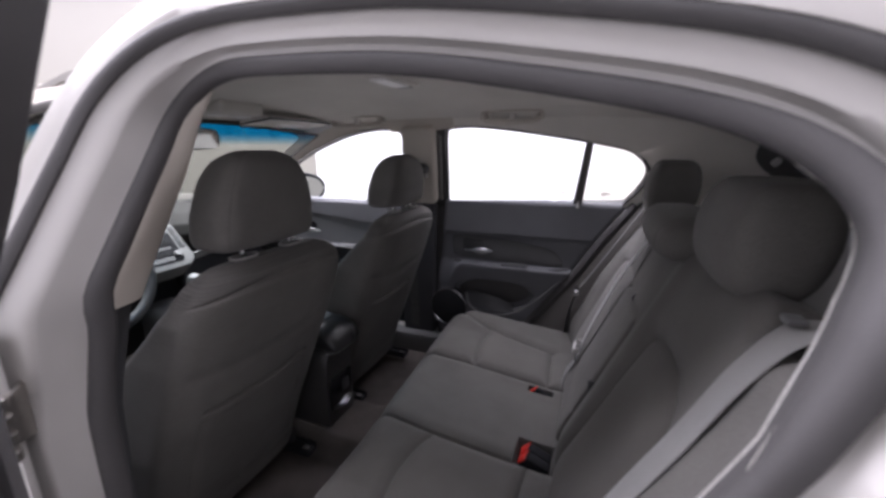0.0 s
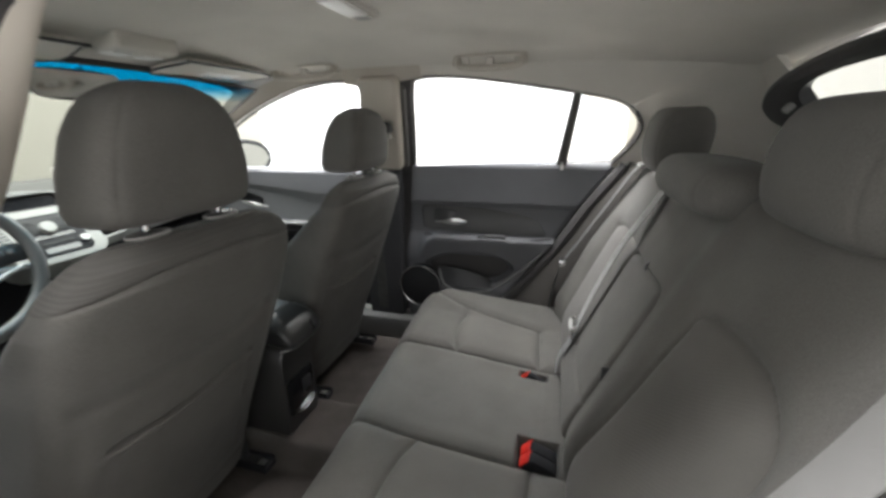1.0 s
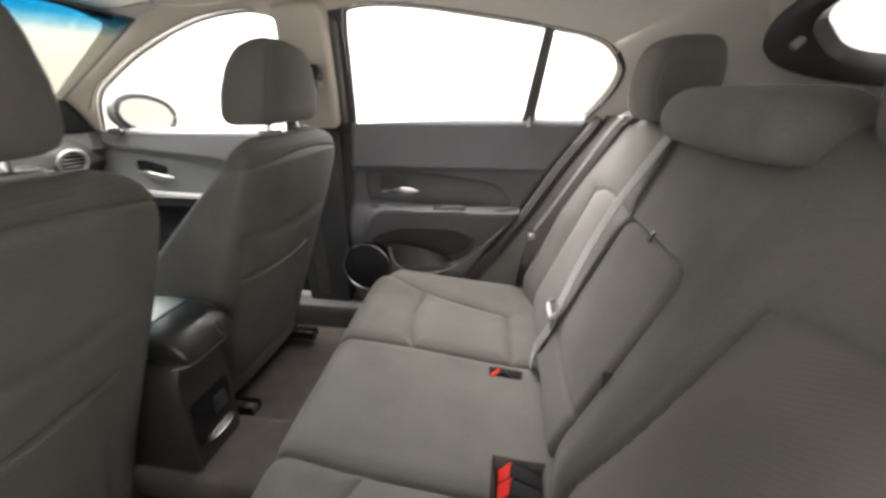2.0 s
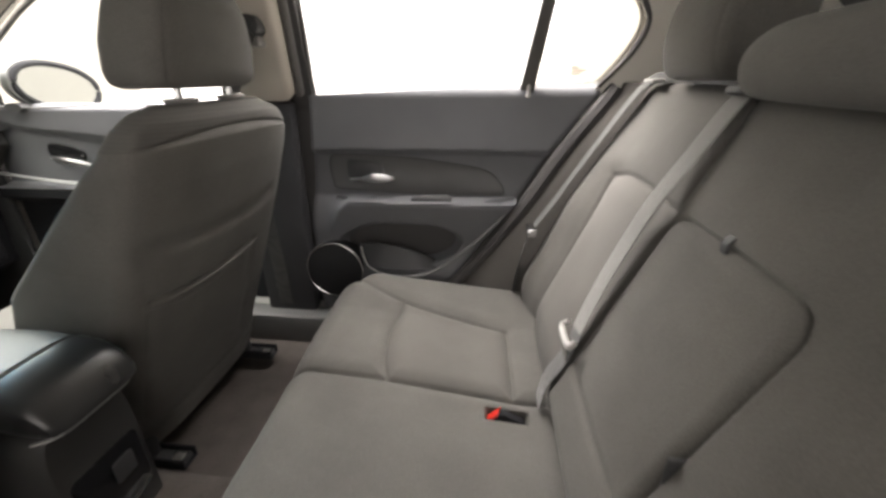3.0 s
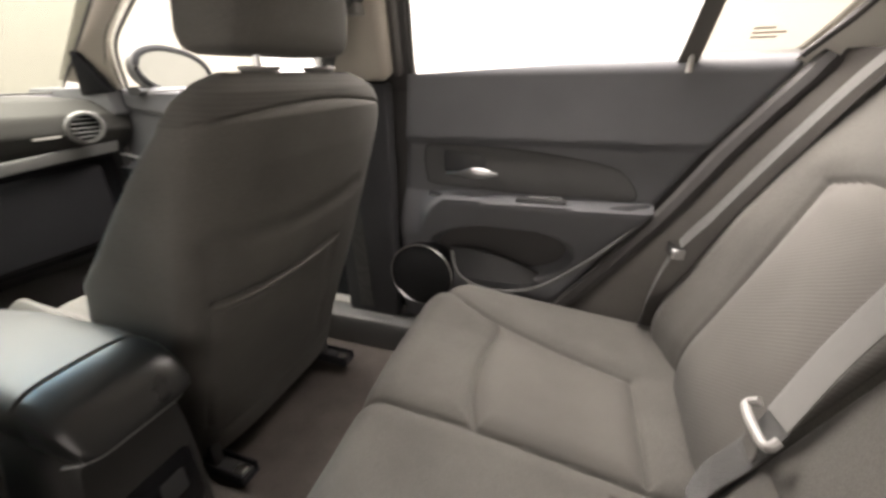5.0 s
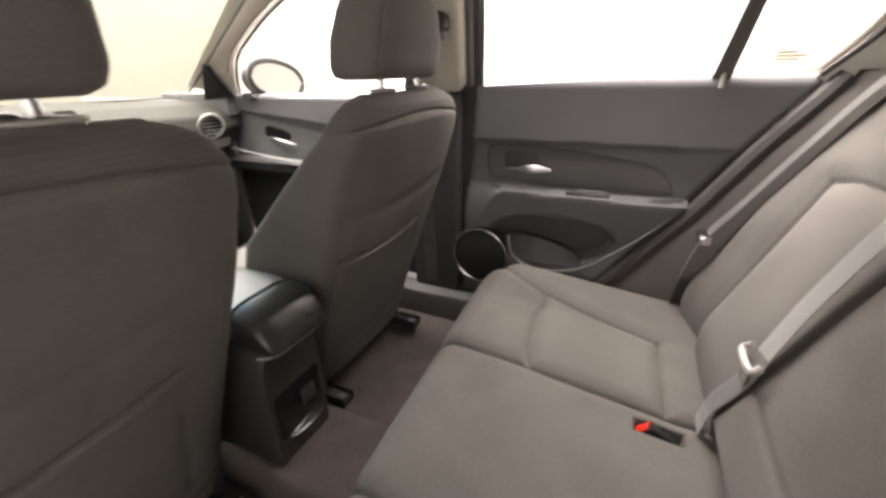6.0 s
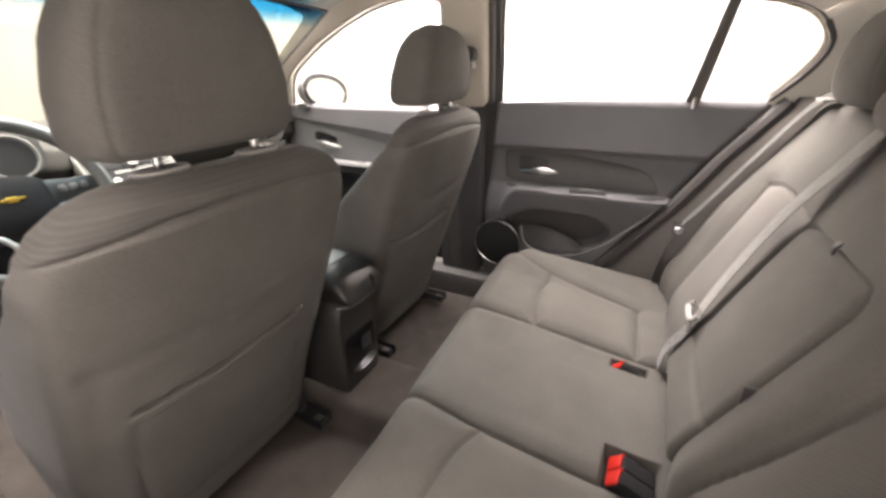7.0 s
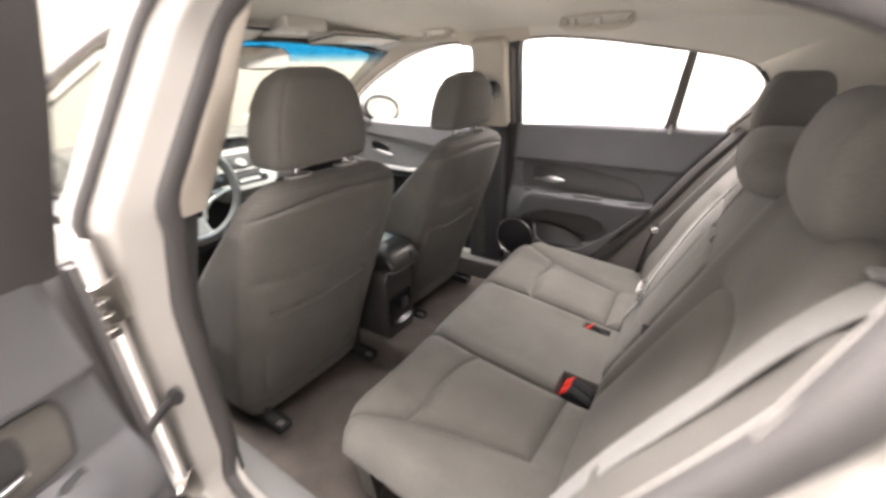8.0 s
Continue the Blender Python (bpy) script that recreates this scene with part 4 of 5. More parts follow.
    # cushion
    def cush(U, V):
        x = -0.78 + 0.53 * U
        y = V * (0.195 + 0.01 * np.sin(np.pi * U))
        z = 0.505 - 0.05 * U + 0.055 * np.clip((np.abs(V) - 0.55) / 0.3, 0, 1) ** 2 - 0.02 * np.exp(-(((np.abs(V) - 0.62) / 0.05) ** 2)) * 0.3
        z = z - edge_round(np.minimum(x + 0.78, 0.2), np.minimum((1 - np.abs(V)) * 0.222, 0.2), 0.06)
        return x, y + y0, z
    part("cushion", sheet(cush, steps(0, 1, 50), steps(-1, 1, 50), (0, 0, -0.10)), CLOTH, seat, "charcoal cloth seat cushion")
    part("side_cover", block(-0.72, -0.27, y0 - 0.226, y0 + 0.226, 0.275, 0.435, 0.03, 4), DEEP, seat, "black plastic seat base cover")
    for dy in (-0.19, 0.19):
        rail = part("seat_rail", block(-0.72, -0.170, y0 + dy - 0.020, y0 + dy + 0.020, 0.238, 0.254, 0.004), HARD, seat, "dark steel seat rail")
        channel = [(-0.022, 0.012), (-0.022, 0.040), (-0.017, 0.040), (-0.017, 0.018), (0.017, 0.018), (0.017, 0.040), (0.022, 0.040), (0.022, 0.012)]
        guide = part("rail_channel", plate([(-0.34, y0 + dy + a, 0.226 + c) for a, c in channel], (0.178, 0, 0), 0.002), DEEP, seat, "black open end of the seat rail")
        part("rail_slide", block(-0.20, -0.176, y0 + dy - 0.010, y0 + dy + 0.010, 0.244, 0.256, 0.003), STEEL, guide, "bright steel slide")
        part("rail_bracket", block(-0.30, -0.24, y0 + dy - 0.012, y0 + dy + 0.012, 0.25, 0.31, 0.003), HARD, seat)
    return seat


front_seat(-SEAT_Y, "driver's", 0.95)
front_seat(SEAT_Y - 0.008, "front passenger's", 0.86)

# rear bench cushion
BENCH = 0.025
RIGHT_EDGE = smooth_line([(0.08, 0.222), (0.18, 0.226), (0.30, 0.226), (0.55, 0.215), (0.66, 0.215)])
LEFT_EDGE = smooth_line([(0.08, -0.150), (0.18, -0.160), (0.30, -0.168), (0.55, -0.170), (0.66, -0.170)])


BUCKLE_WELLS = [(0.559, -0.125, 0.047, 0.039), (0.534, 0.168, 0.039, 0.0145)]


def bench_front(y):
    """The front line of the bench cushion: two forward lobes, drawn back at the outer ends."""
    d = y - BENCH
    lobe = 0.086 - 0.030 * np.exp(-(((d - 0.44) / 0.30) ** 2)) + 0.014 * np.clip((-0.05 - d) / 0.25, 0, 1)
    right = 0.10 * np.clip((d - 0.53) / 0.13, 0, 1) ** 2
    left = 0.12 * np.clip((-d - 0.42) / 0.24, 0, 1) ** 3
    return lobe + right + left


def bench_place(U, V):
    y = -0.605 + 1.290 * V
    xf = bench_front(y)
    x = xf + (0.665 - xf) * U
    z = 0.478 - 0.042 * np.clip((x - 0.12) / 0.45, 0, 1) + 0.014 * np.clip((np.abs(y - BENCH) - 0.44) / 0.14, 0, 1)
    z = z + 0.006 * np.exp(-((((np.abs(y - BENCH) - 0.35) / 0.11) ** 4))) * np.exp(-(((x - 0.41) / 0.14) ** 4))
    z = z - edge_round((x - xf) + 0.002, np.minimum(y + 0.605, 0.685 - y) + 0.002, 0.065)
    seams = [RIGHT_EDGE, LEFT_EDGE]
    for sg, inner in ((1, 0.226), (-1, -0.168)):
        o = (lambda v: BENCH + sg * (v - BENCH))
        cross = smooth_line([(0.285, inner), (0.262, inner + sg * 0.07), (0.252, inner + sg * 0.17), (0.262, inner + sg * 0.255), (0.258, inner + sg * 0.305)])
        outer = smooth_line([(0.110, inner + sg * 0.385), (0.18, inner + sg * 0.345), (0.258, inner + sg * 0.305), (0.40, inner + sg * 0.258), (0.540, inner + sg * 0.225)])
        rear = [(0.540, inner + sg * 0.225), (0.545, inner + sg * 0.10), (0.548, inner)]
        seams += [cross, outer, rear]
    z = z + sewn(x, y, seams, 0.010, 0.019)
    for cx, cy, hx, hy in BUCKLE_WELLS:
        inside = np.minimum(hx - np.abs(x - cx), hy - np.abs(y - cy))
        z = z - 0.030 * np.clip(inside / 0.005 + 0.5, 0, 1)
    return x, y, z


bench = thing("rear_bench", (0.38, BENCH, 0.24), "charcoal cloth rear bench cushion with sewn seams", "car seat")
part("cushion", sheet(bench_place, steps(0, 1, 190), steps(0, 1, 380), None), CLOTH, bench, "charcoal cloth cushion with ribbed seat areas", zone=lambda p: 0.262 < p.x < 0.545 and (0.226 < p.y < 0.53 - 0.30 * (p.x - 0.26) or -0.47 + 0.30 * (p.x - 0.26) < p.y < -0.168), second=INSERT)
part("front_skirt", sheet(lambda U, V: (bench_front(-0.555 + 1.225 * V) + 0.006 + 0.03 * (1 - U) ** 2, -0.555 + 1.225 * V, 0.235 + 0.19 * U), steps(0, 1, 16), steps(0, 1, 60), (0.05, 0, 0)), CLOTH, bench, "cloth front of the bench")


# rear backrests
def back_x(z):
    return 0.600 + 0.44 * (z - 0.46)


def backrest(name, y0, y1, label, shape, n, zone):
    th = thing(name, (0.72, (y0 + y1) / 2, 0.45), label, "car seat", "rear seat backs")

    def place(U, V):
        y = y0 + (y1 - y0) * U
        crown = np.clip((-0.02 - y) / 0.10, 0, 1) * np.clip((y + 0.53) / 0.06, 0, 1)
        z = 0.425 + (0.605 + 0.032 * crown * crown * (3 - 2 * crown)) * V
        o = shape(y, z)
        o = o - edge_round(np.minimum((y - y0) * (0.5 if y0 < 0 else 1.0), y1 - y) + 0.002, np.full(y.shape, 1.0), 0.012) - edge_round(1.03 * (1 - V) * 0.6 + 0.003, np.full(y.shape, 1.0), 0.038)
        return back_x(z) - o * 0.915 + 0.0 * y, y, z - o * -0.40
    part("backrest", sheet(place, steps(0, 1, n), steps(0, 1, 150), (0.12, 0, -0.05)), CLOTH, th, "charcoal cloth seat back with ribbed insert", zone=zone, second=INSERT_BACK)
    return th


def shape_right(y, z):
    top = smooth_line([(0.532, 0.828), (0.47, 0.845), (0.38, 0.850), (0.28, 0.846), (0.21, 0.842)])
    side = smooth_line([(0.530, 0.828), (0.515, 0.72), (0.500, 0.58), (0.492, 0.44)])
    o = 0.03 * np.clip((y - 0.50) / 0.09, 0, 1) ** 1.5 * np.clip((0.98 - z) / 0.25, 0, 1)
    o = o + 0.010 * np.exp(-(((y - 0.37) / 0.12) ** 4)) * np.exp(-(((z - 0.64) / 0.19) ** 4))
    o = o - 0.030 * np.clip((0.53 - z) / 0.09, 0, 1) ** 2
    return o + sewn(y, z, (top, side))


def shape_left(y, z):
    top = smooth_line([(-0.515, 0.780), (-0.500, 0.850), (-0.44, 0.888), (-0.37, 0.897), (-0.29, 0.890), (-0.235, 0.872)])
    side = smooth_line([(-0.515, 0.780), (-0.505, 0.62), (-0.495, 0.44)])
    inner = smooth_line([(-0.235, 0.872), (-0.222, 0.70), (-0.195, 0.54), (-0.185, 0.43)])
    o = 0.03 * np.clip((-0.50 - y) / 0.09, 0, 1) ** 1.5 * np.clip((0.98 - z) / 0.25, 0, 1)
    o = o + 0.010 * np.exp(-(((y + 0.36) / 0.13) ** 4)) * np.exp(-(((z - 0.66) / 0.20) ** 4))
    qy, qz = np.abs(y - 0.047) - 0.112, z - 0.812
    rim = np.hypot(np.maximum(qy, 0), np.maximum(qz, 0)) + np.minimum(np.maximum(qy, qz), 0) - 0.036
    o = o - 0.009 * np.clip(-rim / 0.006 + 0.5, 0, 1)
    o = o + 0.008 * np.exp(-(((y + 0.165) / 0.04) ** 2))
    o = o - 0.034 * np.clip((0.54 - z) / 0.10, 0, 1) ** 2
    return o + sewn(y, z, (top, side, inner))


right_back = backrest("rear_seat_back", 0.2045, 0.625, "charcoal cloth rear seat back, narrow section", shape_right, 120, lambda p: 0.2 < p.y < 0.492 + 0.09 * (p.z - 0.44) and p.z < 0.846 - 0.9 * max(0.0, p.y - 0.45) ** 2 and p.x < back_x(p.z) + 0.03)
left_back = backrest("rear_seat_back", -0.690, 0.2025, "charcoal cloth rear seat back, wide section with armrest", shape_left, 200, lambda p: -0.495 - 0.05 * (p.z - 0.44) < p.y < -0.185 - 0.12 * (p.z - 0.44) and p.z < 0.897 - 1.1 * (p.y + 0.37) ** 2 and p.x < back_x(p.z) + 0.03)


# fold-down armrest in the wide section
def arm_place(U, V):
    z = 0.475 + 0.370 * V
    drop = np.clip(0.034 - (0.845 - z), 0, 0.034)
    half = 0.145 - (0.034 - np.sqrt(0.034 ** 2 - drop ** 2)) * 0.98
    y = 0.047 + half * (2 * U - 1)
    o = 0.004 - edge_round(half - np.abs(y - 0.047) + 0.003, np.minimum(z - 0.475, 0.845 - z) + 0.003, 0.022)
    o = o + groove(y, z, smooth_line([(-0.09, 0.565), (0.04, 0.560), (0.18, 0.565)]), 0.004, 0.006)
    return back_x(z) - o, y, z + 0.4 * o


part("centre_armrest", sheet(arm_place, steps(0, 1, 60), steps(0, 1, 80), (0.04, 0, -0.017)), CLOTH, left_back, "folded-up charcoal cloth centre armrest")
part("pull_strap", band(curve([(back_x(0.858) + 0.001, 0.060, 0.858), (back_x(0.852) - 0.002, 0.060, 0.852), (back_x(0.846) - 0.002, 0.059, 0.845), (back_x(0.838) + 0.002, 0.058, 0.838)], 4), (0, 1, 0), 0.014, 0.002), HARD, left_back, "dark webbing pull strap")
part("latch_slot", block(back_x(0.64) - 0.002, back_x(0.64) + 0.03, -0.105, -0.099, 0.590, 0.672, 0.002), HARD, left_back, "black armrest latch")


def rear_headrest(y0, w, z0, z1, xc, dep, owner, label, low=0.74, lean=0.10, high=0.34):
    """A padded headrest: boxy in plan, with a crowned top and seams along the front and rear edges."""
    rings = []
    for i in range(38):
        t = 0.5 - 0.5 * math.cos(math.pi * (0.02 + 0.96 * i / 37))
        a = math.sin(math.pi * t) ** 0.27
        z = z0 + (z1 - z0) * t
        wide = w * (high + (1 - high) * a) if t > 0.5 else w * (low + (1 - low) * a)
        deep = dep * (0.25 + 0.75 * a)
        mid = xc + lean * (z - z0)
        r = oval((mid, y0, z), (1, 0, 0), (0, 1, 0), deep, wide, 4.6, 128)
        for p in r:
            bow = 1 - min(1.0, (abs(p.y - y0) / w)) ** 2
            p.z += 0.008 * bow * (t - 0.4)
            face = 1 if p.x > mid else -1
            p.x += face * a * (0.006 * bow - 0.0016 * math.exp(-(((abs(p.y - y0) - 0.80 * w) / 0.0035) ** 2)))
        rings.append(r)
    return part("headrest", loft(rings), CLOTH, owner, label)


rear_headrest(0.368, 0.122, 1.030, 1.192, 0.856, 0.066, right_back, "rounded charcoal cloth headrest")
rear_headrest(-0.330, 0.122, 1.036, 1.186, 0.885, 0.066, left_back, "rounded charcoal cloth headrest", 0.86, 0.10, 0.58)
rear_headrest(0.003, 0.182, 1.010, 1.092, 0.838, 0.066, left_back, "low wide charcoal cloth centre headrest", 0.84, 0.10, 0.50)


# ---- centre console ----
con = thing("centre_console", (-0.40, -0.005, 0.26), "black plastic centre console with leatherette armrest", "console")
rings = []
for x, w, top in ((-1.02, 0.085, 0.60), (-0.9, 0.088, 0.56), (-0.6, 0.088, 0.53), (-0.3, 0.086, 0.562), (-0.18, 0.084, 0.574), (-0.125, 0.081, 0.572), (-0.104, 0.073, 0.560)):
    rings.append(oval((x, -0.005, (0.22 + top) / 2), (0, 1, 0), (0, 0, 1), w, (top - 0.22) / 2, 5.0, 40))
part("body", loft(rings), CONSOLE, con, "black satin plastic console body")
rings = []
for x, w, zb, zt in ((-0.50, 0.058, 0.585, 0.628), (-0.48, 0.072, 0.578, 0.640), (-0.35, 0.080, 0.574, 0.655), (-0.20, 0.081, 0.572, 0.660), (-0.152, 0.080, 0.572, 0.655), (-0.142, 0.074, 0.576, 0.642)):
    rings.append(oval((x, -0.005, (zb + zt) / 2), (0, 1, 0), (0, 0, 1), w, (zt - zb) / 2, 3.6, 40))
part("armrest_lid", loft(rings), LEATHER, con, "black leatherette armrest lid")
rings = []
for x, w, zb, zt in ((-0.140, 0.080, 0.572, 0.655), (-0.112, 0.080, 0.570, 0.650), (-0.082, 0.078, 0.570, 0.632), (-0.062, 0.073, 0.572, 0.606), (-0.056, 0.062, 0.577, 0.590)):
    rings.append(oval((x, -0.005, (zb + zt) / 2), (0, 1, 0), (0, 0, 1), w, (zt - zb) / 2, 4.0, 40))
part("rear_cap", loft(rings), surface("satin_black_plastic", (0.020, 0.020, 0.020), 0.30, grain=0.06, bump=0.05, stain=0.08, spec=0.7), con, "satin black rear cap of the armrest")
part("cap_edge", tube([(-0.064 - 0.03 * (abs(t) ** 6), -0.005 + 0.079 * t, 0.569) for t in steps(-1, 1, 17)], 0.0025), SATIN, con, "thin silver line under the cap")
face = plate([(-0.104, -0.005 + y, 0.395 + z) for y, z in round_rect(0.062, 0.060, 0.014)], (0.004, 0, 0), 0.002)
outlet = part("rear_panel", face, BLACK, con, "black rear outlet panel")
part("outlet_cap", plate([(-0.099, 0.015 + y, 0.405 + z) for y, z in round_rect(0.020, 0.022, 0.006)], (0.003, 0, 0), 0.001), HARD, outlet, "black outlet cap")
part("chrome_strip", tube(curve([(-0.099, -0.045, 0.338), (-0.096, -0.02, 0.332), (-0.096, 0.02, 0.332), (-0.099, 0.048, 0.338)], 6), 0.006, 8, False, 0.6), CHROME, con, "chrome strip at the foot of the outlet panel")
part("gear_gaiter", loft([oval((-0.78, -0.005, z), (1, 0, 0), (0, 1, 0), a, a * 0.8, 2.4, 20) for z, a in ((0.54, 0.075), (0.58, 0.05), (0.62, 0.022), (0.68, 0.012))]), LEATHER, con, "black leatherette gear gaiter")
part("gear_knob", loft([oval((-0.78, -0.005, z), (1, 0, 0), (0, 1, 0), a, a, 2.2, 16) for z, a in ((0.665, 0.014), (0.68, 0.024), (0.71, 0.028), (0.74, 0.022), (0.75, 0.008))]), SATIN, con, "silver and black gear knob")
for piece in con.children_recursive:
    if piece.parent is con:
        piece.location.x -= 0.045


# ---- dashboard ----
dash = thing("dashboard", (-1.2, 0, 0.24), "charcoal moulded dashboard with silver strip", "dashboard")


def dash_place(U, V):
    y = -0.765 + 1.53 * U
    prof_x = np.interp(V, [0, 0.10, 0.25, 0.45, 0.60, 0.66, 0.80, 1.0], [-1.18, -1.17, -1.16, -1.11, -1.055, -1.065, -1.15, -1.52])
    prof_z = np.interp(V, [0, 0.10, 0.25, 0.45, 0.60, 0.66, 0.80, 1.0], [0.45, 0.58, 0.755, 0.790, 0.855, 0.905, 0.945, 0.962])
    x = prof_x - 0.07 * np.exp(-((y / 0.16) ** 4)) - 0.04 * np.clip((np.abs(y) - 0.5) / 0.24, 0, 1) ** 2
    z = prof_z - 0.012 * (np.abs(y) / 0.735) ** 2 + 0.035 * np.exp(-(((y + 0.36) / 0.17) ** 4)) * np.exp(-(((V - 0.7) / 0.14) ** 2))
    return x, y, z


# Shadow under the dash is put into the black of lower face and glove box.
part("moulding", sheet(dash_place, steps(0, 1, 70), steps(0, 1, 70), (-0.1, 0, -0.06)), surface("charcoal_dash_plastic", (0.050, 0.049, 0.047), 0.85, grain=0.1, grain_scale=700, bump=0.2, stain=0.06, spec=0.08), dash, "charcoal grained dashboard moulding, its shadowed lower face coloured black", zone=lambda p: p.z < 0.768, second=DEEP)
part("glove_box", block(-1.20, -1.135, 0.16, 0.66, 0.47, 0.735, 0.02, 3), DEEP, dash, "glove box lid coloured near-black for the dash's shadow")
part("silver_strip", band(curve([(-1.030, 0.13, 0.762), (-1.055, 0.30, 0.772), (-1.09, 0.52, 0.782), (-1.125, 0.715, 0.786)], 6), (0.3, 0, 1), 0.036, 0.006), SATIN, dash, "satin silver dashboard strip")
part("airbag_mark", block(-1.062, -1.056, 0.46, 0.53, 0.838, 0.845, 0.001), PALE, dash, "small pale embossed mark")


def round_vent(y, z, x):
    ring = part("round_vent", tube(oval((x, y, z), (0.25, 1, 0), (0.25, 0, 1), 0.044, 0.043, 2.0, 32), 0.007, 10, True), SATIN, dash, "round air vent with grey ring")
    part("vent_well", plate(oval((x - 0.008, y, z), (0.25, 1, 0), (0.25, 0, 1), 0.042, 0.041, 2.0, 32), (-0.02, 0, 0)), BLACK, ring)
    for i in range(5):
        zz = z - 0.026 + 0.013 * i
        half = math.sqrt(max(0.0, 0.039 ** 2 - (zz - z) ** 2))
        part("slat", block(x - 0.010, x + 0.006, y - half, y + half, zz - 0.002, zz + 0.002, 0.0008, 1), MID, ring)
    return ring


round_vent(0.594, 0.860, -1.048)
round_vent(-0.594, 0.860, -1.048)

for s in (1, -1):
    part("corner_filler", block(-1.50, -1.085, min(s * 0.715, s * 0.79), max(s * 0.715, s * 0.79), 0.885, 0.972, 0.012), SOFT, dash, "charcoal dashboard corner trim")

# centre stack: a reclined silver shield with vents, keys and knobs under a hooded display
STACK_AT, STACK_UP, STACK_OUT = Vector((-0.985, -0.004, 0.765)), Vector((-0.652, 0, 0.758)), Vector((0.758, 0, 0.652))


def on_stack(y, t, out=0.0):
    """A place on the reclined centre stack: y across, t up along its face."""
    return STACK_AT + Vector((0, y, 0)) + STACK_UP * t + STACK_OUT * out


shield = [(-0.085, -0.020), (0.085, -0.020), (0.120, -0.006), (0.137, 0.020), (0.136, 0.09), (0.132, 0.185), (0.098, 0.192), (-0.098, 0.192), (-0.132, 0.185), (-0.136, 0.09), (-0.137, 0.020), (-0.120, -0.006)]
stack = part("stack_bezel", plate(curve([on_stack(y, t) for y, t in shield], 4, True), STACK_OUT * -0.10, 0.005, 3), SILVER, dash, "satin silver shield-shaped centre stack")
panel = part("control_panel", plate([on_stack(y, 0.082 + t, -0.004) for y, t in round_rect(0.092, 0.078, 0.020)], STACK_OUT * 0.008, 0.002), DEEP, stack, "black radio control panel")
part("radio_face", plate([on_stack(y, 0.122 + t, 0.004) for y, t in round_rect(0.080, 0.030, 0.012)], STACK_OUT * 0.003, 0.001), DASHGREY, panel, "dark grey upper key field")
part("slot", plate([on_stack(y, 0.075 + t, 0.004) for y, t in round_rect(0.062, 0.006, 0.003)], STACK_OUT * 0.0015), BLACK, panel, "black disc slot")
part("lower_slot", plate([on_stack(y, 0.022 + t, 0.004) for y, t in round_rect(0.050, 0.010, 0.006)], STACK_OUT * 0.0015), BLACK, panel, "black lower recess")
for sy in (-1, 1):
    well = part("stack_vent", plate([on_stack(sy * 0.115 + y, 0.122 + t, -0.002) for y, t in round_rect(0.013, 0.056, 0.005)], STACK_OUT * 0.004, 0.001), BLACK, stack, "narrow upright air vent")
    for i in range(8):
        t0 = 0.074 + 0.0128 * i
        part("slat", plate([on_stack(sy * 0.115 + y, t0 + t, 0.001) for y, t in round_rect(0.012, 0.0022, 0.001, 2)], STACK_OUT * 0.005), MID, well)
    part("knob", loft([oval(on_stack(sy * 0.072, 0.040, d), (0, 1, 0), STACK_UP, r, r, 2, 24) for d, r in ((-0.002, 0.015), (0.010, 0.0145), (0.015, 0.0125), (0.0155, 0.006))]), SATIN, stack, "silver-rimmed round knob")
part("knob", loft([oval(on_stack(0.0, 0.104, d), (0, 1, 0), STACK_UP, r, r, 2, 28) for d, r in ((-0.002, 0.024), (0.014, 0.023), (0.020, 0.020), (0.0205, 0.010))]), SILVER, stack, "large silver volume knob")
for i in range(6):
    y = (-0.070, -0.052, -0.034, 0.034, 0.052, 0.070)[i]
    for j in range(2):
        part("key", plate([on_stack(y + a, 0.112 + 0.022 * j + t, 0.006) for a, t in round_rect(0.0078, 0.0075, 0.002, 2)], STACK_OUT * 0.003), DASHGREY, stack)
for i in range(4):
    part("climate_key", plate([on_stack(-0.036 + 0.024 * i + a, 0.050 + t, 0.003) for a, t in round_rect(0.0105, 0.006, 0.002, 2)], STACK_OUT * 0.003), DASHGREY, stack)
hood = part("display_hood", loft([oval((x, -0.004, z), (0, 1, 0), (-0.25, 0, 0.97), w, h, 4.5, 36) for x, z, w, h in ((-1.26, 0.915, 0.110, 0.040), (-1.14, 0.918, 0.108, 0.044), (-1.112, 0.920, 0.104, 0.044), (-1.108, 0.920, 0.098, 0.038), (-1.126, 0.920, 0.092, 0.033))]), HARD, dash, "black display hood")
part("display", plate([(-1.1245 - 0.25 * z, -0.004 + y, 0.920 + z) for y, z in round_rect(0.088, 0.029, 0.006)], (0.002, 0, 0)), SCREEN, hood, "dark display glass")

# instrument cluster
clus = thing("instrument_cluster", (-1.0, -0.36, 0.87), "black instrument cluster with two silver-ringed dials", "instruments")
for y in (-0.425, -0.30):
    part("dial", plate(oval((-0.985, y, 0.925), (0, 1, 0), (-0.3, 0, 0.95), 0.052, 0.052, 2, 32), (-0.02, 0, 0)), DEEP, clus, "round black dial")
    part("dial_ring", tube(oval((-0.975, y, 0.925), (0, 1, 0), (-0.3, 0, 0.95), 0.055, 0.055, 2, 32), 0.0035, 8, True), MID, clus, "grey dial ring")
part("hood", loft([oval((x, -0.362, 0.935), (0, 1, 0), (-0.25, 0, 0.97), w, h, 3.0, 36) for x, w, h in ((-1.14, 0.15, 0.07), (-1.02, 0.145, 0.078))], cap=True), HARD, clus, "black cluster hood")

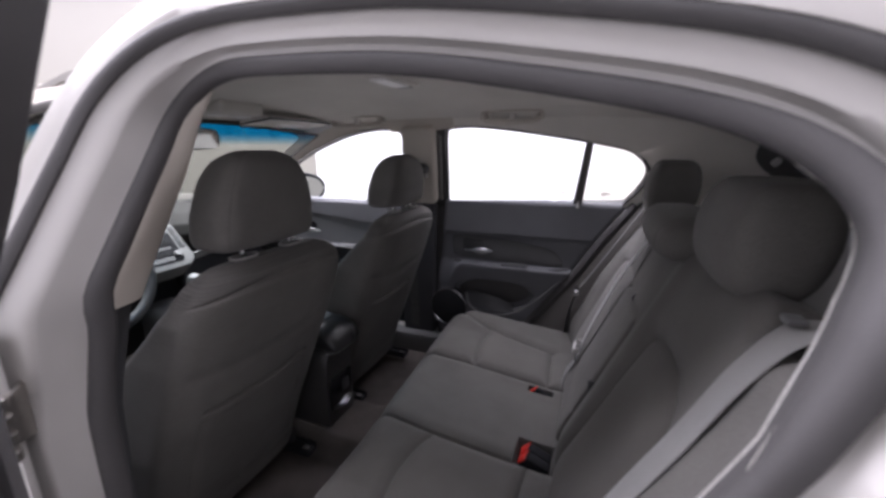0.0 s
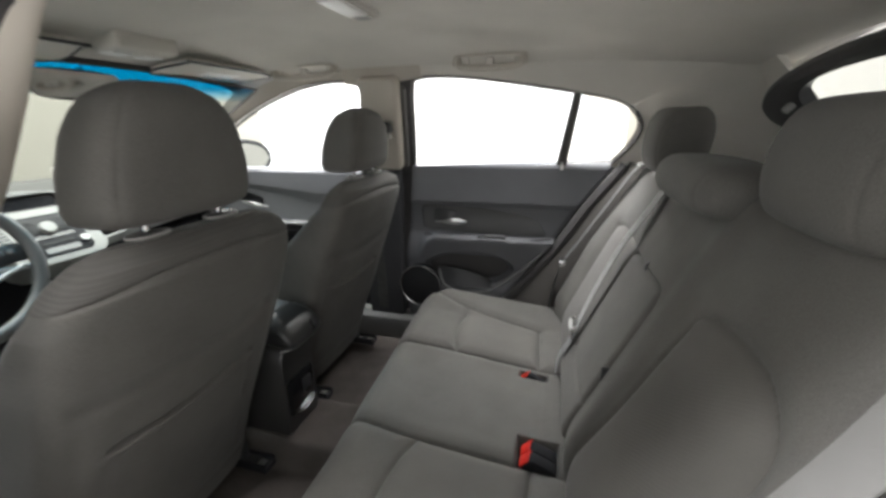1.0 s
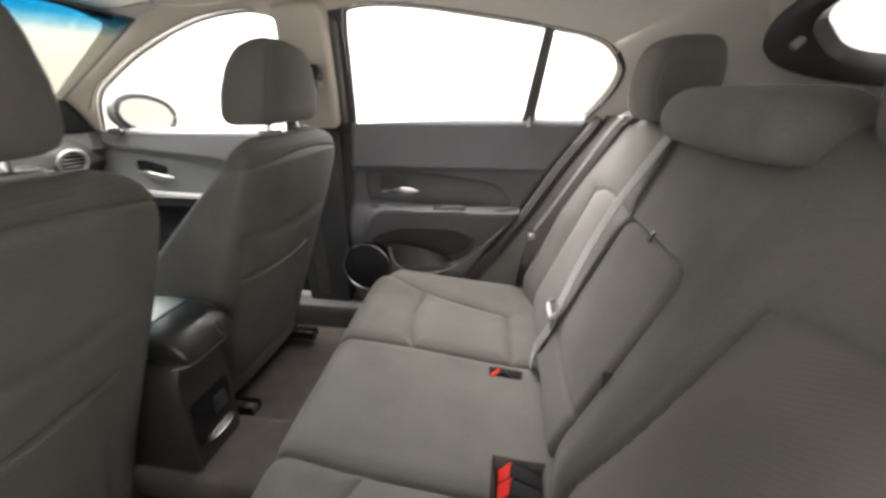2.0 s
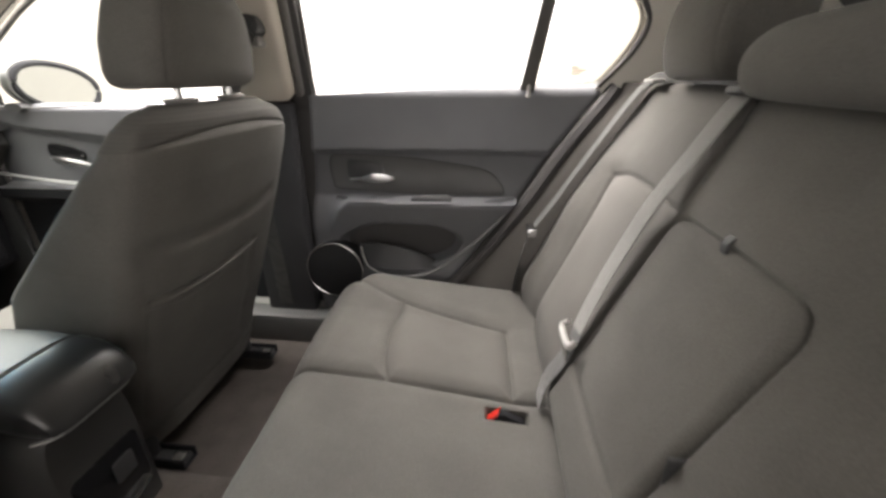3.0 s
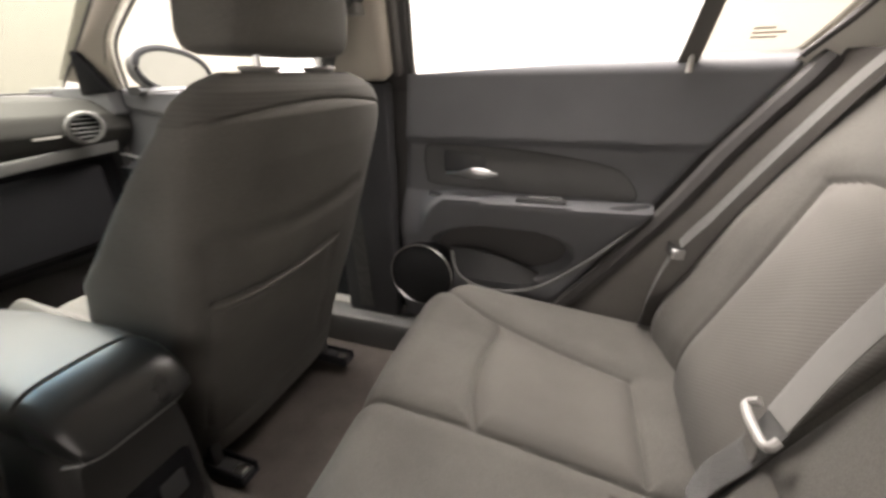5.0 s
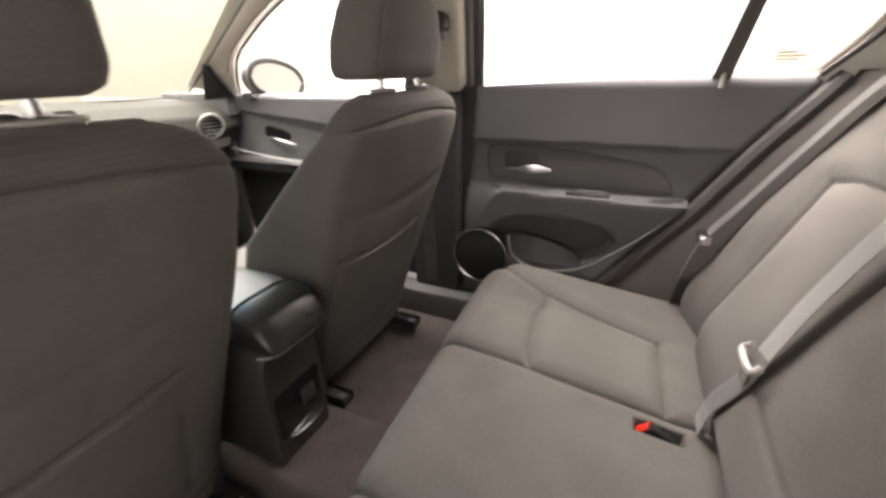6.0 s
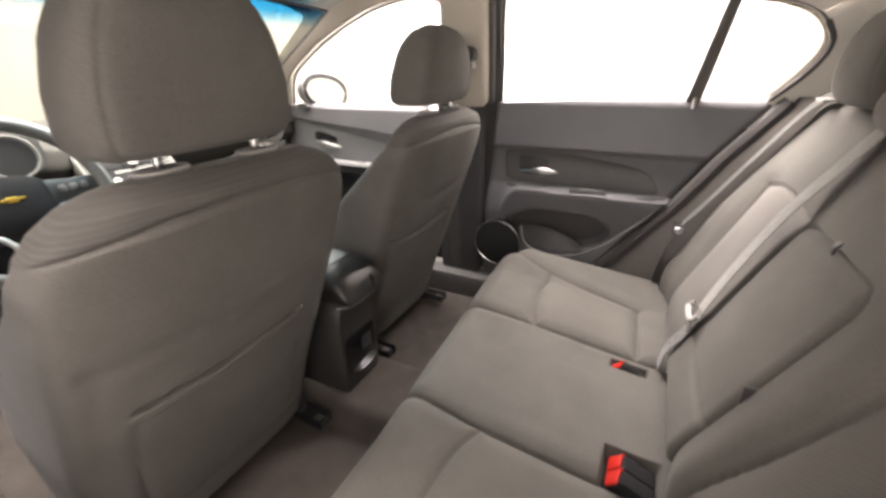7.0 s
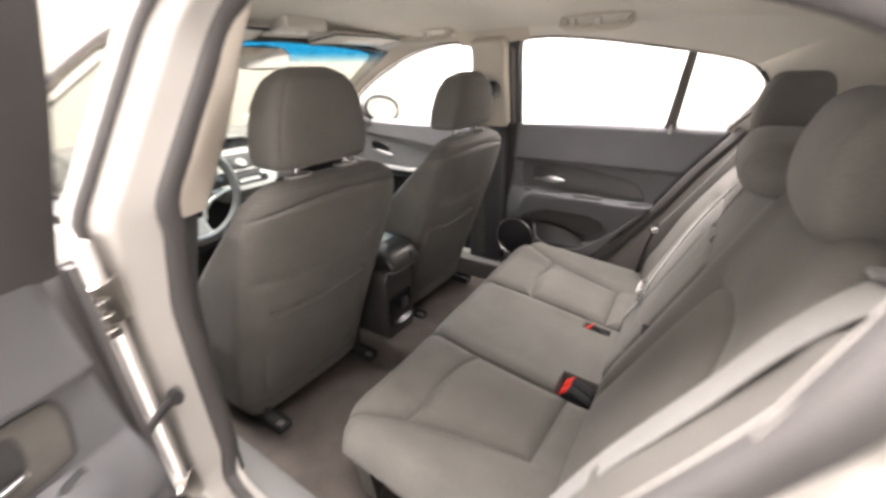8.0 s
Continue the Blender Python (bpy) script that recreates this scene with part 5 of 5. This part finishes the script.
# ---- steering wheel ----
wheel = thing("steering_wheel", (-0.80, -0.375, 0.86), "black three-spoke steering wheel with silver spokes", "steering wheel")
C = Vector((-0.765, -0.388, 0.858))
UY, UZ = Vector((0, 1, 0)), Vector((-0.38, 0, 0.925))
part("rim", tube(oval(C, UY, UZ, 0.182, 0.182, 2.0, 64), 0.0165, 14, True, 1.0, (0.925, 0, 0.38)), LEATHER, wheel, "black leatherette rim")
NRM = Vector((0.925, 0, 0.38))
part("hub", loft([oval(C - NRM * 0.03 + NRM * d - UZ * 0.01, UY, UZ, a, b, 3.0, 32) for d, a, b in ((-0.03, 0.06, 0.06), (0.0, 0.085, 0.075), (0.02, 0.080, 0.070), (0.032, 0.060, 0.050), (0.035, 0.03, 0.02))]), DEEP, wheel, "black airbag cover")
for sg in (-1, 1):
    sp = part("spoke", loft([oval(C + UY * (sg * a) + UZ * 0.005 - NRM * 0.012, UZ, NRM, b, 0.010, 3, 14) for a, b in ((0.07, 0.032), (0.12, 0.026), (0.17, 0.024))]), HARD, wheel, "black spoke with buttons")
    part("spoke_trim", loft([oval(C + UY * (sg * a) - UZ * (0.03 + (a - 0.07) * 0.1) - NRM * 0.006, UZ, NRM, 0.007, 0.006, 3, 10) for a in (0.075, 0.12, 0.165)]), SATIN, sp, "silver spoke edge")
    for i in range(3):
        part("button", loft([oval(C + UY * (sg * (0.095 + 0.022 * i)) + UZ * 0.008 + NRM * d, UY, UZ, 0.008 * w, 0.009 * w, 2.6, 12) for d, w in ((-0.006, 1), (0.001, 1), (0.003, 0.7))]), MID, sp)
SPOKE = surface("light_silver_spoke_paint", (0.46, 0.46, 0.45), 0.42, 0.3, grain=0.03, bump=0.0, stain=0.04)
part("lower_spoke", loft([oval(C - UZ * a - NRM * 0.008, UY, NRM, b, c, 3, 14) for a, b, c in ((0.105, 0.034, 0.007), (0.125, 0.032, 0.010), (0.155, 0.036, 0.012), (0.176, 0.050, 0.013))]), SPOKE, wheel, "silver lower spoke")
for sg in (-1, 1):
    part("spoke_bezel", tube([C + UY * (sg * a) - UZ * b - NRM * 0.004 for a, b in ((0.150, 0.034), (0.115, 0.042), (0.078, 0.056), (0.050, 0.074), (0.038, 0.092), (0.034, 0.115))], 0.0065, 8), SPOKE, wheel, "silver bezel between the spokes")
bow = [(-0.030, -0.004), (-0.012, -0.004), (-0.012, -0.009), (0.012, -0.009), (0.012, -0.004), (0.030, -0.004), (0.026, 0.005), (0.012, 0.005), (0.012, 0.009), (-0.012, 0.009), (-0.012, 0.005), (-0.026, 0.005)]
part("badge", plate([C + UY * (0.8 * a) + UZ * (0.8 * b + 0.004) + NRM * 0.003 for a, b in bow], NRM * 0.004, 0.001), GOLD, wheel, "small gold emblem plate", smooth=False)
part("column", loft([oval(C - NRM * d, UY, UZ, 0.045, 0.05, 3, 20) for d in (0.05, 0.30)]), HARD, wheel, "black steering column cover")

# ---- overhead ----
for side_s, xs in ((1, (0.228, 0.435)), (1, (-0.462, -0.230)), (-1, (-0.462, -0.230))):
    x0, x1 = xs
    y = side_s * 0.512
    zc = rail_z((x0 + x1) / 2) - 0.016
    gh = thing("grab_handle", ((x0 + x1) / 2, y, zc), "grey-beige plastic grab handle under the roof rail", "grab handle", "grab handles")
    bar = curve([(x0, y, zc + 0.030), (x0 + 0.003, y - side_s * 0.022, zc + 0.014), (x0 + 0.016, y - side_s * 0.036, zc + 0.000), ((x0 + x1) / 2, y - side_s * 0.040, zc - 0.006), (x1 - 0.016, y - side_s * 0.036, zc + 0.000), (x1 - 0.003, y - side_s * 0.022, zc + 0.014), (x1, y, zc + 0.030)], 6)
    part("bar", tube(bar, 0.0105, 10), BEIGE, gh, "rounded handle bar")
    edge = curve([(x0 - 0.012, y - side_s * 0.030, zc + 0.004), (x0 - 0.010, y - side_s * 0.032, zc + 0.024), (x0 + 0.015, y - side_s * 0.034, zc + 0.034), (x1 - 0.015, y - side_s * 0.034, zc + 0.034), (x1 + 0.010, y - side_s * 0.032, zc + 0.024), (x1 + 0.012, y - side_s * 0.030, zc + 0.004)], 6)
    part("recess_edge", tube(edge, 0.0035, 8), BEIGE, gh, "shaded edge of the handle recess")
    for x in (x0 + 0.012, x1 - 0.012):
        part("mount", block(x - 0.018, x + 0.018, min(y - side_s * 0.012, y + side_s * 0.02), max(y - side_s * 0.012, y + side_s * 0.02), zc + 0.008, zc + 0.040, 0.006), LINER, gh)
    if x0 > 0 or side_s > 0:
        part("coat_hook", block((x0 + x1) / 2 - 0.014, (x0 + x1) / 2 + 0.010, min(y, y - side_s * 0.02), max(y, y - side_s * 0.02), zc - 0.004, zc + 0.028, 0.004), LINER, gh)

for ys in (1, -1):
    vis = thing("sun_visor", (-0.56, ys * 0.36, 1.34), "grey-beige sun visor folded up with a pale label", "sun visor", "sun visors")
    out = [(-0.640, ys * 0.14), (-0.640, ys * 0.44), (-0.610, ys * 0.490), (-0.54, ys * 0.505), (-0.495, ys * 0.49), (-0.485, ys * 0.16), (-0.50, ys * 0.14)]
    vz = lambda x, y: 1.312 + 0.16 * (x + 0.66)
    flap = plate(curve([(x, y, vz(x, y)) for x, y in out], 4, True), (-0.003, 0, 0.014), 0.004)
    part("flap", flap, LINER, vis, "padded grey-beige visor flap")
    part("edge", tube(curve([(x, y, vz(x, y) + 0.002) for x, y in out], 4, True), 0.004, 6, True), HARD, vis, "dark visor edge")
    part("label", plate([(x, ys * y, vz(x, y) - 0.002) for x, y in ((-0.60, 0.26), (-0.60, 0.40), (-0.54, 0.40), (-0.54, 0.26))], (0, 0, 0.001)), WHITE, vis, "pale blank warning label", smooth=False)

dome = thing("dome_lamp", (0.05, 0.09, 1.42), "flat dome lamp with pale lens in the headliner", "lamp")
part("bezel", block(0.012, 0.088, -0.02, 0.205, 1.426, 1.442, 0.006), LINER, dome, "grey-beige lamp bezel")
part("lens", block(0.022, 0.078, 0.0, 0.150, 1.420, 1.430, 0.004), WHITE, dome, "pale translucent lens")
part("lamp_switch", block(0.030, 0.070, 0.160, 0.195, 1.421, 1.430, 0.003), PALE, dome)

oh = thing("overhead_console", (-0.52, 0, 1.35), "grey-beige overhead console at the windscreen header", "overhead console")
part("body", block(-0.60, -0.46, -0.085, 0.085, 1.342, 1.39, 0.012, 3), LINER, oh, "grey-beige moulded body")
part("map_lamp", block(-0.55, -0.50, 0.02, 0.07, 1.337, 1.346, 0.004), WHITE, oh, "small map lamp lens")
part("map_lamp", block(-0.55, -0.50, -0.07, -0.02, 1.337, 1.346, 0.004), WHITE, oh, "small map lamp lens")

# Added dark strip that hides the brightly lit front edge of the headliner.
part("header_cover", tube(curve([(-0.640 - 0.03 * 0, y, 1.330 - 0.028 * (y / 0.5) ** 2) for y in steps(-0.5, 0.5, 11)], 3), 0.011, 8), RUBBER, oh, "added dark strip covering the bright headliner edge")
rv = thing("rear_view_mirror", (-0.64, -0.03, 1.27), "black rear-view mirror on the windscreen", "mirror")
part("housing", loft([oval((x, -0.075, 1.268), (0, 1, 0), (0, 0, 1), w, h, 3.4, 28) for x, w, h in ((-0.665, 0.06, 0.018), (-0.650, 0.105, 0.034), (-0.632, 0.112, 0.038))]), HARD, rv, "black plastic housing")
part("mirror_pane", plate([(-0.6305, -0.075 + y, 1.268 + z) for y, z in round_rect(0.106, 0.032, 0.018)], (0.001, 0, 0)), MIRROR, rv, "mirror glass", smooth=False)
part("stem", tube([(-0.655, -0.075, 1.275), (-0.70, -0.02, 1.318)], 0.012, 10), HARD, rv, "black mirror stem")

# ---- tailgate ----
tg = thing("tailgate", (1.25, 0, 1.0), "closed tailgate with black-trimmed rear window", "tailgate")


def tail(y, t):
    """A place on the tailgate: y across, t from the top edge (0) to the sill (1)."""
    return Vector((1.125 + 0.30 * t - 0.07 * (y / 0.5) ** 2, y, 1.335 - 0.33 * t - 0.02 * (y / 0.5) ** 2))


rings = []
for a in steps(0, 2 * math.pi, 65):
    cs, sn = math.cos(a), math.sin(a)
    sup = lambda w, h, n: (w * math.copysign(abs(cs) ** (2 / n), cs), 0.385 - h * math.copysign(abs(sn) ** (2 / n), sn))
    ring = []
    for w, h, n, dz in ((0.575, 0.360, 2.1, 0.0), (0.565, 0.350, 2.1, -0.012), (0.515, 0.305, 2.3, -0.016), (0.445, 0.240, 3.0, -0.006), (0.435, 0.225, 3.0, 0.015)):
        y, t = sup(w, h, n)
        p = tail(y, t)
        ring.append(p + Vector((0.7 * dz, 0, dz)))
    rings.append(ring)
part("window_surround", loft(rings, cap=False, closed=False), TAILTRIM, tg, "dark plastic rear window surround")
pane = part("rear_pane", sheet(lambda U, V: (1.125 + 0.30 * V - 0.07 * (U / 0.5) ** 2 + 0.02, U, 1.335 - 0.33 * V - 0.02 * (U / 0.5) ** 2 + 0.02), steps(-0.46, 0.46, 24), steps(0.12, 0.88, 16), (0.003, 0, 0.003)), GLASS, tg, "clear rear window glass")
pane.visible_shadow = False
part("tailgate_lining", sheet(lambda U, V: (1.135 + 0.30 * V - 0.07 * (U / 0.5) ** 2, U, 1.340 - 0.33 * V - 0.02 * (U / 0.5) ** 2), steps(-0.62, -0.44, 8), steps(-0.02, 1.25, 20), (0.01, 0, 0.01)), LINER, tg, "grey-beige tailgate side lining")
part("tailgate_lining", sheet(lambda U, V: (1.135 + 0.30 * V - 0.07 * (U / 0.5) ** 2, U, 1.340 - 0.33 * V - 0.02 * (U / 0.5) ** 2), steps(0.44, 0.62, 8), steps(-0.02, 1.25, 20), (0.01, 0, 0.01)), LINER, tg, "grey-beige tailgate side lining")
part("tailgate_lining", sheet(lambda U, V: (1.137 + 0.30 * V - 0.07 * (U / 0.5) ** 2, U, 1.341 - 0.33 * V - 0.02 * (U / 0.5) ** 2), steps(-0.45, 0.45, 16), steps(0.64, 1.25, 8), (0.01, 0, 0.01)), LINER, tg, "grey-beige lower tailgate lining")
kp = tail(0.470, 0.36) + Vector((-0.030, 0, -0.022))
part("bump_stop", loft([oval(kp + Vector((-0.66, 0, -0.75)) * d, (0, 1, 0), (0.75, 0, -0.66), a, a, 2.0, 16) for d, a in ((-0.03, 0.011), (-0.008, 0.011), (-0.004, 0.008), (-0.003, 0.003))]), PALE, tg, "small pale round stop")
part("lower_lining", block(1.30, 1.46, -0.60, 0.60, 0.55, 0.985, 0.02), HARD, tg, "black tailgate lining")
shelf = single("parcel_shelf", sheet(lambda U, V: (0.93 + 0.46 * U, -0.60 + 1.2 * V, 1.035 - 0.03 * U), steps(0, 1, 8), steps(0, 1, 8), (0, 0, -0.02)), HARD, "dark grey parcel shelf behind the rear seat", "parcel shelf")

# ---- side trim by the bench and belts ----
def side_trim(s):
    def place(U, V):
        z = 0.42 + (0.60 if s > 0 else 0.36) * V
        x0 = shut_x(z) + (0.040 if s > 0 else 0.012)
        x = x0 + (1.0 - x0) * U
        return x, s * ((0.712 if s > 0 else 0.725) - (0.112 if s > 0 else 0.030) * np.clip(U / 0.55, 0, 1) ** 0.8), z
    part("bench_side_lining", sheet(place, steps(0, 1, 20), steps(0, 1, 24), (0, s * 0.03, 0)), SIDECLOTH if s > 0 else SOFT, car, "charcoal side lining beside the bench")
    if s > 0:
        edge = [(float(shut_x(z)) + 0.026, s * 0.722, z) for z in steps(0.33, 1.01, 20)]
        part("shut_seal", tube(edge, 0.021, 8), RUBBER, car, "black rubber seal along the door's rear edge")


side_trim(1)
side_trim(-1)


def outer_belt(s, mat, group):
    b = thing("seat_belt", (0.62, s * 0.63, 0.5), "grey webbing seat belt lying along the seat side", "seat belt", group)
    pts = curve([(0.90, s * 0.530, 1.020), (0.850, s * 0.555, 1.030), (0.818, s * 0.600, 1.008), (0.74, s * 0.632, 0.87), (0.66, s * 0.632, 0.735), (0.602, s * 0.628, 0.640), (0.575, s * 0.640, 0.52), (0.57, s * 0.645, 0.43)], 8)
    part("webbing", band(pts, (0.25, s * 0.9, 0.35), 0.046), mat, b, "grey woven webbing")
    part("guide", block(0.812, 0.838, min(s * 0.520, s * 0.575), max(s * 0.520, s * 0.575), 1.022, 1.029, 0.003), PALE, b, "pale grey belt guide")
    part("tongue", block(0.590, 0.618, min(s * 0.596, s * 0.650), max(s * 0.596, s * 0.650), 0.638, 0.662, 0.004), CHROME, b, "metal belt tongue")
    return b


# Webbing copy darkened in colour to offset the strong light on this side.
outer_belt(1, woven("belt_webbing_toned_down", (0.075, 0.074, 0.071), 0.0016, (0, 1, 0), 0.25, 0.12), "rear seat belts")
lb = thing("seat_belt", (0.74, -0.565, 0.5), "grey webbing seat belt lying down the seat back", "seat belt", "rear seat belts")
pts = curve([(0.93, -0.530, 1.040), (0.875, -0.556, 1.040), (back_x(0.985) - 0.004, -0.572, 0.990), (back_x(0.90) - 0.016, -0.582, 0.90), (back_x(0.74) - 0.031, -0.590, 0.74), (back_x(0.58) - 0.032, -0.602, 0.58), (back_x(0.46) - 0.02, -0.610, 0.45)], 8)
part("webbing", band(pts, (0, 1, 0.0), 0.050), BELT, lb, "grey woven webbing")
part("guide", block(0.866, 0.886, -0.552, -0.528, 1.046, 1.054, 0.003), MID, lb, "grey belt guide")

cb = thing("seat_belt", (0.64, 0.225, 0.45), "grey webbing centre seat belt hanging in front of the seat", "seat belt", "rear seat belts")
off = -0.022
pts = curve([(back_x(1.0) + 0.02, 0.218, 1.035), (back_x(1.0) - 0.012, 0.218, 1.005), (back_x(0.93) + off, 0.222, 0.93), (back_x(0.84) + off - 0.008, 0.224, 0.84), (back_x(0.72) + off - 0.006, 0.216, 0.72), (back_x(0.62) + off, 0.200, 0.62)], 8)
part("webbing", band(pts, (0, 1, 0), 0.047), BELT, cb, "pale grey woven webbing")
pts = curve([(back_x(0.62) + off + 0.004, 0.200, 0.625), (back_x(0.56) + off + 0.012, 0.203, 0.56), (back_x(0.50) - 0.012, 0.205, 0.50), (back_x(0.45), 0.206, 0.44)], 8)
# Same webbing as above the tongue, its shade put into a darker colour.
part("lower_webbing", band(pts, (0, 1, 0), 0.047), BELT_DARK, cb, "lower webbing in a shade-dark colour")
tg0 = Vector((back_x(0.612) + off - 0.010, 0.200, 0.612))
tn = part("tongue", tube(curve([tg0 + Vector((0.006, -0.030, 0.004)), tg0 + Vector((-0.006, -0.030, -0.006)), tg0 + Vector((-0.006, 0.030, -0.006)), tg0 + Vector((0.006, 0.030, 0.006))], 5), 0.006, 8), PALE, cb, "pale plastic belt tongue")
part("latch_plate", block(tg0.x - 0.004, tg0.x + 0.0, tg0.y - 0.016, tg0.y + 0.016, tg0.z - 0.050, tg0.z - 0.006, 0.001, 1), CHROME, tn, "chrome latch plate")
part("belt_exit", block(back_x(1.0) - 0.02, back_x(1.0) + 0.05, 0.190, 0.247, 1.010, 1.022, 0.004), HARD, cb, "black belt exit guide")


def front_belt(s):
    b = thing("seat_belt", (-0.14, s * 0.66, 0.35), "dark grey front seat belt on the middle pillar", "seat belt", "front seat belts")
    pts = curve([(-0.075, s * 0.548, 1.140), (-0.130, s * 0.575, 1.07), (-0.185, s * 0.615, 0.98), (-0.190, s * 0.660, 0.80), (-0.175, s * 0.672, 0.50), (-0.175, s * 0.680, 0.34)], 6)
    part("webbing", band(pts, (1, 0, 0), 0.046), BELT_DARK, b, "dark grey webbing")
    part("shoulder_loop", loft([oval((-0.078, s * y, 1.148), (1, 0, 0), (0, 0, 1), a, c, 2.6, 20) for y, a, c in ((0.592, 0.030, 0.024), (0.556, 0.028, 0.022), (0.546, 0.018, 0.012))]), HARD, b, "black shoulder belt loop")
    part("height_slide", block(-0.098, -0.062, min(s * 0.575, s * 0.612), max(s * 0.575, s * 0.612), 1.105, 1.205, 0.006), PALE, b, "grey height adjuster cover")


front_belt(1)


def buckle(x, y, z, half_x, half_y, count):
    """Buckles lying in a cloth well of the bench, their red buttons on the raised front end."""
    b = thing("belt_buckle", (x, y, z - 0.028), "black belt buckle with red button in the bench", "belt buckle", "belt buckles")
    # Black plate added to deepen the shade inside the cloth well.
    part("well", plate([(x + a, y + c, z - 0.0275) for a, c in round_rect(half_x - 0.004, half_y - 0.004, 0.010)], (0, 0, 0.003), 0.001), DEEP, b, "black plate added to darken the bottom of the buckle well")
    half = (half_y - 0.003) / count * (0.86 if count > 1 else 0.80)
    for i in range(count):
        yy = y + (i - (count - 1) / 2) * (half * 2 + 0.002) - (0.006 if count > 1 else 0.0)
        side = [(half_x - 0.004, -0.024), (half_x - 0.004, -0.012), (-0.006, 0.009), (-0.013, 0.009), (-0.034, -0.012), (-0.032, -0.024)]
        body = part("housing", plate([(x + a, yy - half, z + c) for a, c in side], (0, 2 * half, 0), 0.003), DEEP, b, "black buckle housing")
        foot, up, out = Vector((x - 0.035, yy, z - 0.013)), Vector((0.023, 0, 0.023)), Vector((-0.003, 0, 0.003))
        rim = [(-1.0, 0.0), (1.0, 0.0), (1.0, 1.08), (0.72, 1.0), (0.45, 0.86), (0.1, 0.92), (-0.25, 0.80), (-0.6, 0.84), (-1.0, 0.72)]
        part("button", plate([foot + Vector((0, half * 0.96 * a, 0)) + up * t for a, t in rim], out, 0.001), RED, body, "red release button")
    return b


buckle(0.559, -0.125, 0.437, 0.047, 0.039, 2)
buckle(0.534, 0.168, 0.437, 0.039, 0.0145, 1)

# ---- left door hardware ----
part("door_check_strap", tube([(-0.098, -0.780, 0.606), (-0.085, -0.815, 0.604), (-0.035, -0.880, 0.600)], 0.006, 8, False, 2.0), HARD, car, "black steel door check strap")
part("strap_eye", loft([oval((x, -0.786, 0.607), (0, 1, 0), (0, 0, 1), 0.013, 0.017, 2.2, 14) for x in (-0.104, -0.086)]), HARD, car, "black strap bracket")
for z in (0.36, 0.855):
    h = part("hinge_leaf", plate([(-0.118, -0.796, z - 0.045), (-0.118, -0.796, z + 0.045), (-0.085, -0.842, z + 0.035), (-0.085, -0.842, z - 0.035)], (0.006, 0.004, 0), 0.002), STEEL, car, "zinc-plated hinge leaf")
    part("hinge_pin", tube([(-0.078, -0.852, z - 0.052), (-0.078, -0.852, z + 0.052)], 0.008, 10), STEEL, h, "steel hinge pin")
    for k in range(4):
        zz = z - 0.042 + 0.028 * k
        part("hinge_knuckle", loft([oval((-0.076, -0.852, zz + d), (1, 0, 0), (0, 1, 0), a, a * 1.5, 2.4, 18) for d, a in ((-0.009, 0.013), (-0.007, 0.016), (0.007, 0.016), (0.009, 0.013))]), STEEL, h, "zinc-plated hinge knuckle")
